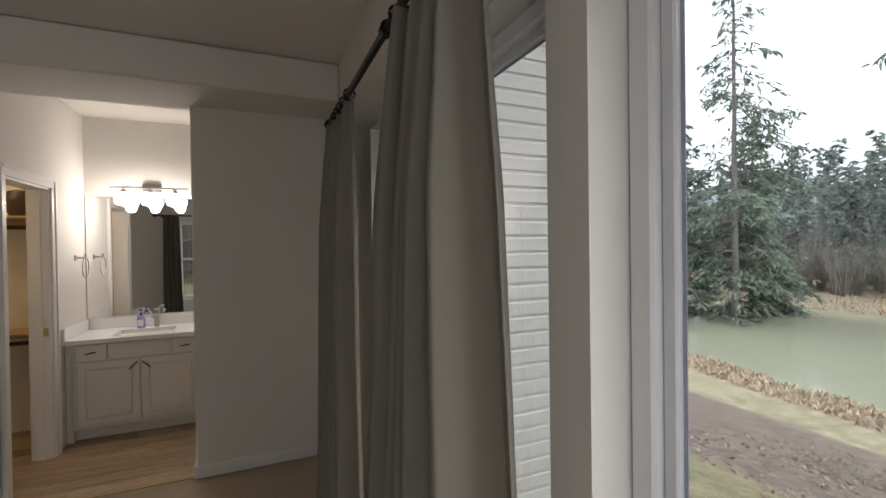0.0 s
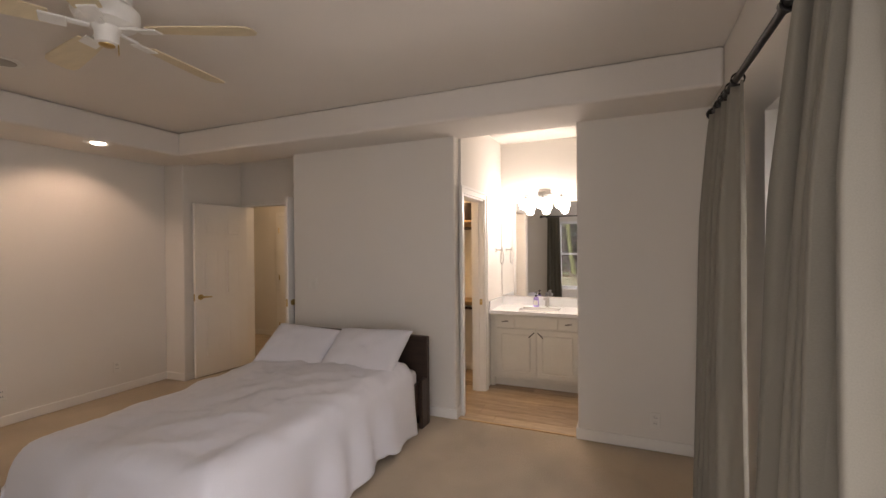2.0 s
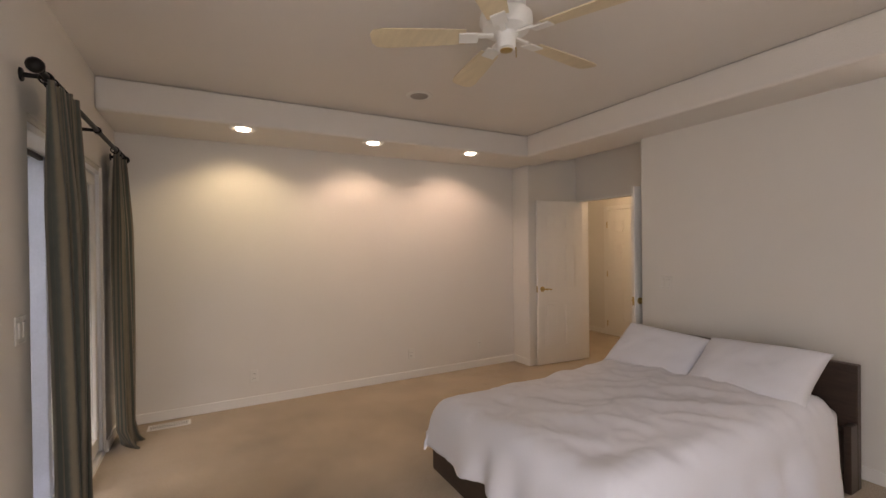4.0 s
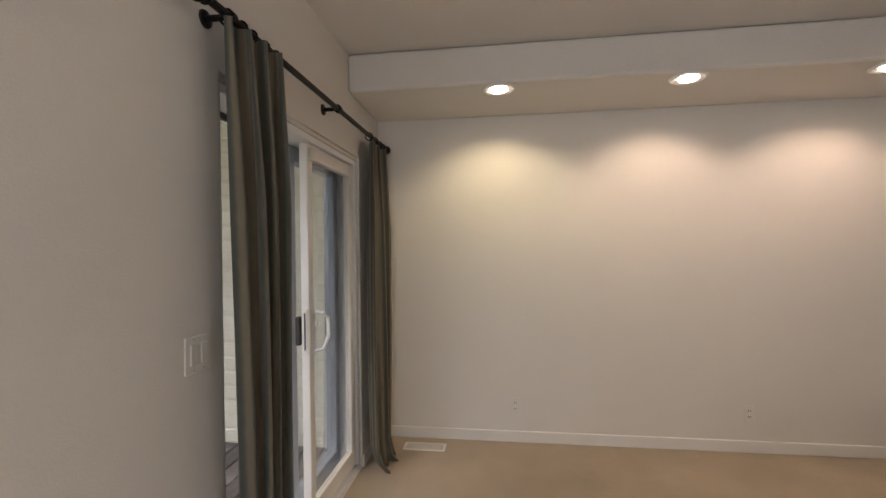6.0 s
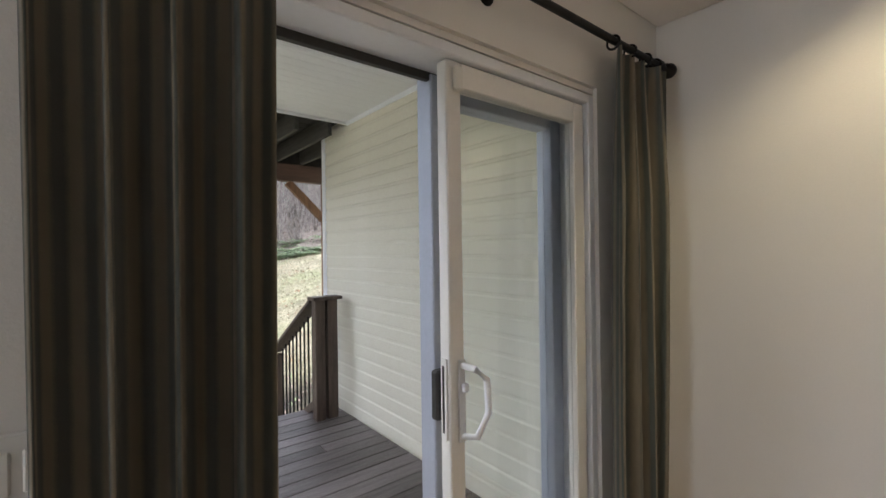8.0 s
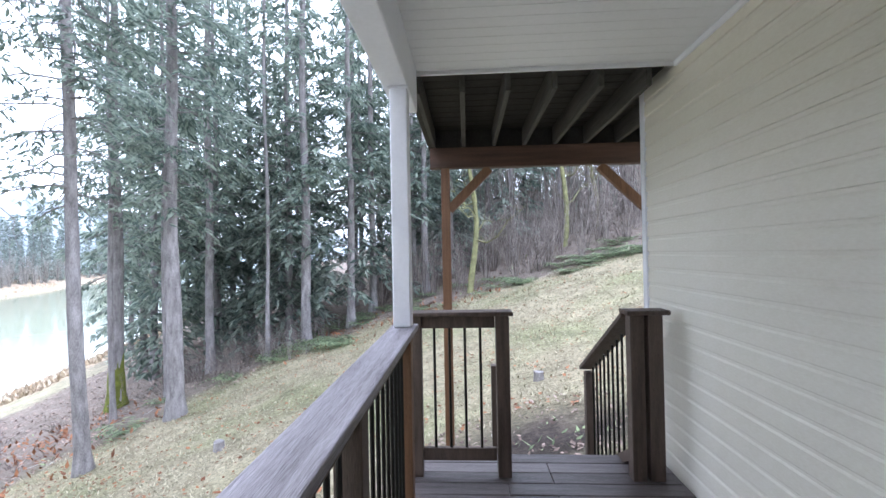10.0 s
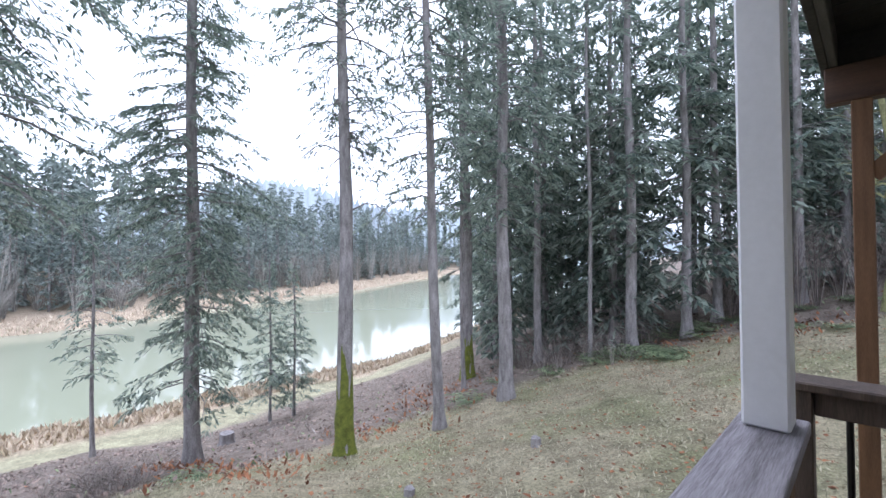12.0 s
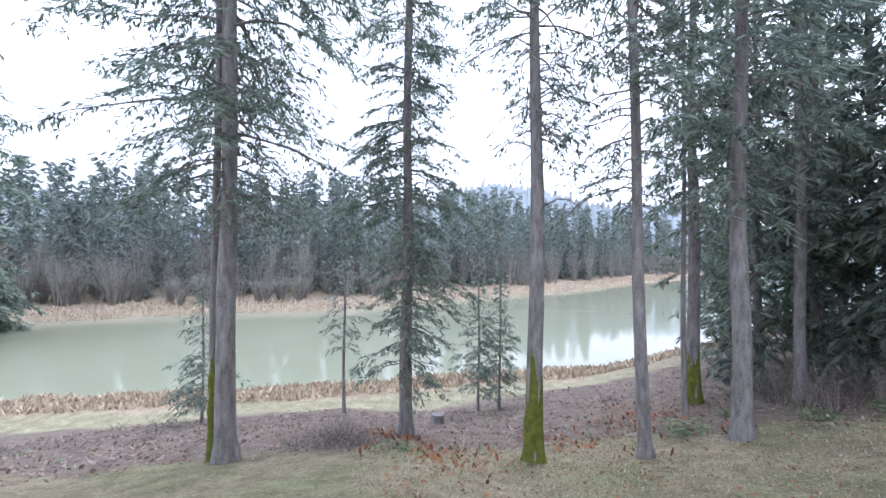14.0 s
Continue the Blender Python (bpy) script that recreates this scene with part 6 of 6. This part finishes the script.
# ---- undergrowth, shrubs and litter ----
def shrub(V, F, rng, at, height, spread, stems, r=0.012):
    base = Vector(at)
    for _ in range(stems):
        az, out = rng.uniform(0, 2 * math.pi), rng.uniform(0.1, 1.0) * spread
        h = height * rng.uniform(0.55, 1.1)
        d = Vector((math.cos(az), math.sin(az), 0))
        s0 = base + d * out * 0.15
        pts = [s0, s0 + d * out * 0.25 + Vector((0, 0, h * 0.4)), s0 + d * out * 0.6 + Vector((0, 0, h * 0.75)), s0 + d * out + Vector((0, 0, h))]
        limb(V, F, pts, r, r * 0.3)
        for _ in range(4):
            k = rng.randint(1, 2)
            p = pts[k].lerp(pts[k + 1], rng.random())
            q = p + Vector((rng.uniform(-0.5, 0.5), rng.uniform(-0.5, 0.5), rng.uniform(0.1, 0.6))) * height * 0.3
            limb(V, F, [p, q], r * 0.5, r * 0.2)


def gxyz(x, y):
    return (x, y, float(ground_height(x, y)) - 0.03)


rng = random.Random(9)
V, F = [], []
for _ in range(170):
    x, y = rng.uniform(-22, 3), rng.uniform(-44, -28.5)
    shrub(V, F, rng, gxyz(x, y), rng.uniform(1.8, 4.2), rng.uniform(0.8, 1.8), 18, 0.014)
for _ in range(150):
    x, y = rng.uniform(-30, 4), rng.uniform(-62, -34)
    shrub(V, F, rng, gxyz(x, y), rng.uniform(5.0, 10.0), rng.uniform(1.0, 2.2), 13, 0.03)
for _ in range(60):
    x, y = rng.uniform(4, 12), rng.uniform(-28, -22)
    shrub(V, F, rng, gxyz(x, y), rng.uniform(0.6, 1.8), rng.uniform(0.5, 1.1), 12, 0.008)
tagged(new("bare_brush", mesh_from_arrays("bare_brush", V, F, M["twig"])), "leafless brown brush at the edge of the wood", "shrubs", kind="stuff")

V, F = [], []
for _ in range(260):
    u_, v_ = rng.uniform(15.5, 24), rng.uniform(-18, 18)
    x, y = CX + UX * u_ + VX * v_, CY + UY * u_ + VY * v_
    if forest_edge(np.array(x), np.array(y)) > 0.3:
        shrub(V, F, rng, gxyz(x, y), rng.uniform(0.15, 0.5), rng.uniform(0.3, 0.9), 9, 0.006)
for _ in range(26):
    shrub(V, F, rng, gxyz(12.2 + rng.uniform(-1.6, 1.6), -6.8 + rng.uniform(-1.2, 1.2)), 0.5, 0.9, 12, 0.008)
tagged(new("low_brush", mesh_from_arrays("low_brush", V, F, M["twig"])), "low purple-brown twigs and brambles on the slope", "shrubs", kind="stuff")

V, F = [], []
for v_, back, h in ((-50, 6, 4.5), (-46, 7, 5), (-38, 6, 3.8), (-33, 6, 4.6), (-29, 7, 4.4), (-60, 9, 7), (-66, 10, 8), (-72, 10, 7.5), (-16, 10, 5), (-84, 9, 8)):
    for _ in range(3):
        u_ = float(shore_far(v_)) + back + rng.uniform(-1.5, 2)
        vv = v_ + rng.uniform(-2, 2)
        shrub(V, F, rng, gxyz(CX + UX * u_ + VX * vv, CY + UY * u_ + VY * vv), h, h * 0.5, 46, 0.05)
for _ in range(150):
    v_ = rng.uniform(-130, 130)
    u_ = float(shore_far(v_)) + rng.uniform(9, 24)
    shrub(V, F, rng, gxyz(CX + UX * u_ + VX * v_, CY + UY * u_ + VY * v_), rng.uniform(5, 13), rng.uniform(2, 3.5), 20, 0.055)
tagged(new("pale_far_shrubs", mesh_from_arrays("pale_far_shrubs", V, F, M["twig_pale"])), "pale leafless shrubs along the far bank", "shrubs", kind="stuff")

# dry reeds on both shores
V, F = [], []
for i in range(15000):
    if i % 3:
        v_ = rng.uniform(-48, 36)
        u_ = float(shore_near(v_)) - rng.random() ** 1.2 * 4.6 + 0.4
        h = rng.uniform(0.25, 0.75)
    else:
        v_ = rng.uniform(-95, 110)
        u_ = float(shore_far(v_)) + rng.random() ** 1.5 * 7
        h = rng.uniform(0.4, 1.2)
    x, y = CX + UX * u_ + VX * v_, CY + UY * u_ + VY * v_
    p = Vector(gxyz(x, y))
    d = Vector((rng.uniform(-0.6, 0.6), rng.uniform(-0.6, 0.6), 1)).normalized()
    sd = d.cross(Vector((rng.uniform(-1, 1), rng.uniform(-1, 1), 0.1))).normalized()
    kite(V, F, p, d, sd, h, 0.06 + 0.07 * rng.random(), 0.1 * h)
tagged(new("dry_reeds", mesh_from_arrays("dry_reeds", V, F, M["reed"])), "dry tan reeds and grass along the shore", "reeds", kind="stuff")

# rust-coloured bracken and fallen leaves
V, F = [], []
for cx_, cy_, sp_, n in ((11.0, -18.4, 1.6, 260), (12.5, -20.2, 1.4, 220), (13.3, -9.2, 1.0, 220), (9.4, -9.9, 1.2, 160), (-1.5, -26.8, 2.4, 300), (3.6, -24.8, 2.0, 260), (10.8, -14.9, 1.4, 160)):
    for _ in range(n):
        x, y = rng.gauss(cx_, sp_), rng.gauss(cy_, sp_ * 0.6)
        p = Vector(gxyz(x, y))
        d = Vector((rng.uniform(-1, 1), rng.uniform(-1, 1), rng.uniform(0.2, 0.9))).normalized()
        kite(V, F, p, d, d.cross(Vector((0, 0, 1))).normalized(), rng.uniform(0.12, 0.4), 0.05, 0.06)
tagged(new("rusty_bracken", mesh_from_arrays("rusty_bracken", V, F, M["bracken"])), "rust-brown dead bracken in patches", "bracken", kind="stuff")


def scatter(name, label, category, mat, spots, lo, hi, slim, rise, seed, sink=-0.004):
    """Blades or leaves lying about at spots (n, 2)."""
    g = np.random.default_rng(seed)
    n = len(spots)
    P = np.stack([spots[:, 0], spots[:, 1], ground_height(spots[:, 0], spots[:, 1]) + sink], -1)
    a = g.uniform(0, 2 * math.pi, n)
    D = unit(np.stack([np.cos(a), np.sin(a), g.uniform(rise[0], rise[1], n)], -1))
    S = unit(np.cross(D, np.stack([g.uniform(-0.4, 0.4, n), g.uniform(-0.4, 0.4, n), np.ones(n)], -1)))
    ln = g.uniform(lo, hi, n)
    tagged(new(name, loose_quads(name, kite_rows(P, D, S, ln, ln * slim * g.uniform(0.6, 1.3, n), 0.0 * ln), mat)), label, category, kind="stuff")


def spots_in(seed, n, x0, x1, y0, y1, keep):
    g = np.random.default_rng(seed)
    q = np.stack([g.uniform(x0, x1, n), g.uniform(y0, y1, n)], -1)
    return q[keep(q[:, 0], q[:, 1], g.random(n))]


def clumpy(x, y, r, seed, share=0.5):
    return r < share + 0.5 * wave(x, y, 1.1, seed) + 0.3 * wave(x, y, 3.7, seed + 1)


def lawn_at(x, y):
    return (forest_edge(x, y) < 0.3) & ~((x < -2.4) & (y > -8.3)) & ~((x < 1.2) & (y > -7.2)) & (np.hypot((x + 3.9) / 2.3, (y + 9.7) / 1.8) + 0.3 * wave(x, y, 1.9, 1.0) > 0.75)


def soil_at(x, y):
    return np.hypot((x + 3.9) / 2.4, (y + 9.7) / 1.9) < 1.0


def wood_at(x, y):
    uu, vv = (x - CX) * UX + (y - CY) * UY, (x - CX) * VX + (y - CY) * VY
    return (forest_edge(x, y) > -0.7) & (shore_near(vv) - uu > 8.0)


M["leaf_litter"] = material("grey_brown_leaf_litter", (0.13, 0.085, 0.065), 0.9, var=0.4, scale=3, fine=20, color2=(0.34, 0.26, 0.21), per_island=0.8)
M["grass"] = material("pale_winter_grass", (0.24, 0.225, 0.13), 0.9, var=0.4, scale=0.7, fine=20, color2=(0.46, 0.41, 0.28), per_island=0.7)
M["herb"] = material("low_green_herbs", (0.15, 0.20, 0.095), 0.8, var=0.4, scale=3, fine=20, color2=(0.29, 0.35, 0.18), per_island=0.7)
scatter("fallen_leaves", "scattered brown fallen leaves on the lawn", "leaves", M["bracken"], spots_in(1, 16000, -10, 11, -27, -7.5, lambda x, y, r: lawn_at(x, y) & clumpy(x, y, r, 2.0, 0.35)), 0.05, 0.13, 0.32, (-0.1, 0.35), 2, 0.012)
scatter("lawn_grass", "short pale winter grass", "grass", M["grass"], spots_in(3, 60000, -11, 11, -27.5, -7, lambda x, y, r: lawn_at(x, y)), 0.05, 0.14, 0.09, (0.2, 1.1), 4)
scatter("leaf_litter", "grey-brown leaf litter and bark under the firs", "leaves", M["leaf_litter"], spots_in(5, 60000, -22, 24, -40, 8, lambda x, y, r: wood_at(x, y) & clumpy(x, y, r, 5.0, 0.6)), 0.06, 0.22, 0.28, (-0.1, 0.6), 6, 0.01)
scatter("soil_litter", "dead leaves and bark bits on the dark soil below the stairs", "leaves", M["leaf_litter"], spots_in(15, 2600, -6.4, -1.4, -11.8, -8.3, lambda x, y, r: soil_at(x, y) & clumpy(x, y, r, 3.0, 0.5)), 0.04, 0.12, 0.30, (-0.1, 0.5), 16, 0.01)
scatter("soil_weeds", "small pale green weeds on the dark soil below the stairs", "plants", M["herb"], spots_in(17, 1500, -6.6, -1.2, -12.0, -8.3, lambda x, y, r: soil_at(x, y) & clumpy(x, y, r, 6.0, 0.05)), 0.05, 0.16, 0.16, (0.2, 1.2), 18)
scatter("fallen_twigs", "grey broken twigs lying under the firs", "twigs", M["twig_pale"], spots_in(7, 5000, -14, 22, -36, 8, lambda x, y, r: wood_at(x, y) & clumpy(x, y, r, 8.0, 0.45)), 0.25, 0.9, 0.016, (-0.05, 0.25), 8, 0.03)
scatter("low_herbs", "small green plants and moss among the litter", "plants", M["herb"], spots_in(9, 14000, -20, 22, -34, 6, lambda x, y, r: (forest_edge(x, y) > -1.2) & (forest_edge(x, y) < 9) & clumpy(x, y, r, 11.0, 0.1)), 0.08, 0.26, 0.20, (0.2, 1.2), 10)
scatter("rusty_leaves", "rust-red dead leaves and bracken among the litter", "leaves", M["bracken"], spots_in(11, 9000, -16, 20, -30, 4, lambda x, y, r: (forest_edge(x, y) > -1.0) & (forest_edge(x, y) < 6) & clumpy(x, y, r, 14.0, 0.05)), 0.08, 0.24, 0.22, (0.0, 0.9), 12)


# sword ferns
def fern(at, seed):
    r = random.Random(seed)
    t = thing("sword_fern", "arching green sword fern on the forest floor", "fern", at, 0, "sword ferns")
    V, F = [], []
    for k in range(16):
        az = 2 * math.pi * k / 16 + r.uniform(-0.2, 0.2)
        d = Vector((math.cos(az), math.sin(az), 0))
        L = r.uniform(0.5, 0.85)
        prev = Vector((0, 0, 0))
        for i in range(1, 11):
            s = i / 10
            p = d * L * s * 0.9 + Vector((0, 0, L * (0.75 * s - 0.75 * s * s)))
            w = 0.13 * math.sin(math.pi * min(1, s * 0.9 + 0.08)) + 0.015
            sd = d.cross(Vector((0, 0, 1)))
            for sg in (-1, 1):
                kite(V, F, prev.lerp(p, 0.5), (sd * sg + d * 0.25 + Vector((0, 0, -0.15))).normalized(), d, w, 0.022, 0.01)
            prev = p
    ob = new("fronds", mesh_from_arrays("fronds", V, F, M["fern"]))
    ob.parent = t
    return t


ferns = [fern(gxyz(9.2, -20.6), 1), fern(gxyz(4.0, -23.4), 2)]
spots = [(8.6, -18.2), (6.9, -21.6), (10.3, -8.6)]
for _ in range(70):
    x = rng.uniform(-16, 6.5)
    spots.append((x, -27.6 + 2.4 * rng.uniform(-1, 1) + (0.10 * (x + 2) if x > 0 else 0)))
for _ in range(14):
    spots.append((rng.uniform(2.5, 6.5), rng.uniform(-25.5, -22.6)))
for i, (x, y) in enumerate(spots):
    s = rng.uniform(1.1, 2.0)
    ob = copy_thing(ferns[i % 2], pose(*gxyz(x, y), 0, 0, rng.uniform(0, 360)))
    ob.scale = (s, s, s)


def stump(at, r0, h, seed, label):
    r = random.Random(seed)
    t = thing("tree_stump", label, "stump", at)
    bm = bmesh.new()
    sides, rings = 16, 7
    g = []
    for j in range(rings):
        s = j / (rings - 1)
        row = []
        for k in range(sides):
            a = 2 * math.pi * k / sides
            rr = r0 * (1 + 0.9 * math.exp(-s * 5) * (0.6 + 0.8 * abs(math.sin(a * 2.5 + seed)))) * (1 + 0.12 * noise.noise(Vector((math.cos(a) * 2, math.sin(a) * 2, s * 2 + seed))))
            z = -0.12 + (h + 0.12) * s + (0.05 * noise.noise(Vector((math.cos(a) * 3, math.sin(a) * 3, seed))) if j == rings - 1 else 0)
            row.append(bm.verts.new((rr * math.cos(a), rr * math.sin(a), z)))
        g.append(row)
    for j in range(rings - 1):
        for k in range(sides):
            bm.faces.new((g[j][k], g[j][(k + 1) % sides], g[j + 1][(k + 1) % sides], g[j + 1][k]))
    bm.faces.new(g[-1])
    part("wood", bm, M["bark"], t)
    return t


stump(gxyz(2.8, -14.0), 0.11, 0.24, 1, "small grey tree stump on the lawn")
stump(gxyz(-4.5, -13.2), 0.10, 0.22, 4, "small weathered stump on the lawn")
stump(gxyz(18.0, -12.2), 0.30, 0.55, 7, "dark broken stump on the slope")
stump(gxyz(3.4, -10.6), 0.10, 0.16, 9, "low mossy stump in the grass")

# mossy bare maples behind the upper deck
M["mossbark"] = material("mossy_maple_bark", (0.16, 0.15, 0.07), 0.95, var=0.5, scale=3, fine=20, bump=0.7, bump_scale=20, color2=(0.30, 0.30, 0.14))


def bare_tree(at, height, r0, seed, label):
    r = random.Random(seed)
    t = thing("bare_maple", label, "tree", at)
    bm = bmesh.new()
    pts = [Vector((0.25 * math.sin(k * 0.9 + seed), 0.2 * math.cos(k * 0.8), -0.4 + (height + 0.4) * k / 9)) for k in range(10)]
    add_tube(bm, pts, [r0 * (1 - 0.085 * k) for k in range(10)], 10)
    part("trunk", bm, M["mossbark"], t, smooth=True)
    for k in range(16):
        LV, LF = [], []
        b0 = pts[2].lerp(pts[9], r.random())
        az = r.uniform(0, 2 * math.pi)
        d = Vector((math.cos(az), math.sin(az), 0))
        L = r.uniform(1.0, 2.6)
        q = [b0 + d * L * s + Vector((0, 0, L * (0.5 * s + 0.15 * math.sin(s * 6 + k)))) for s in (0, 0.25, 0.5, 0.75, 1.0)]
        limb(LV, LF, q, r0 * 0.3, 0.012)
        for _ in range(8):
            c = q[r.randint(1, 4)]
            e = c + Vector((r.uniform(-1, 1), r.uniform(-1, 1), r.uniform(-0.1, 1))) * 0.7
            limb(LV, LF, [c, c.lerp(e, 0.5) + Vector((0, 0, 0.06)), e], 0.018, 0.005)
        ob = tagged(new("limb", mesh_from_arrays("limb", LV, LF, M["mossbark"])), kind="stuff")
        ob.parent = t
    return t


for i, (x, y, h) in enumerate(((-3.4, -27.8, 12), (-9.6, -33.5, 14), (-13.0, -38.0, 13))):
    bare_tree(gxyz(x, y), h, 0.19, i + 2, "leafless maple with moss along its trunk and limbs")
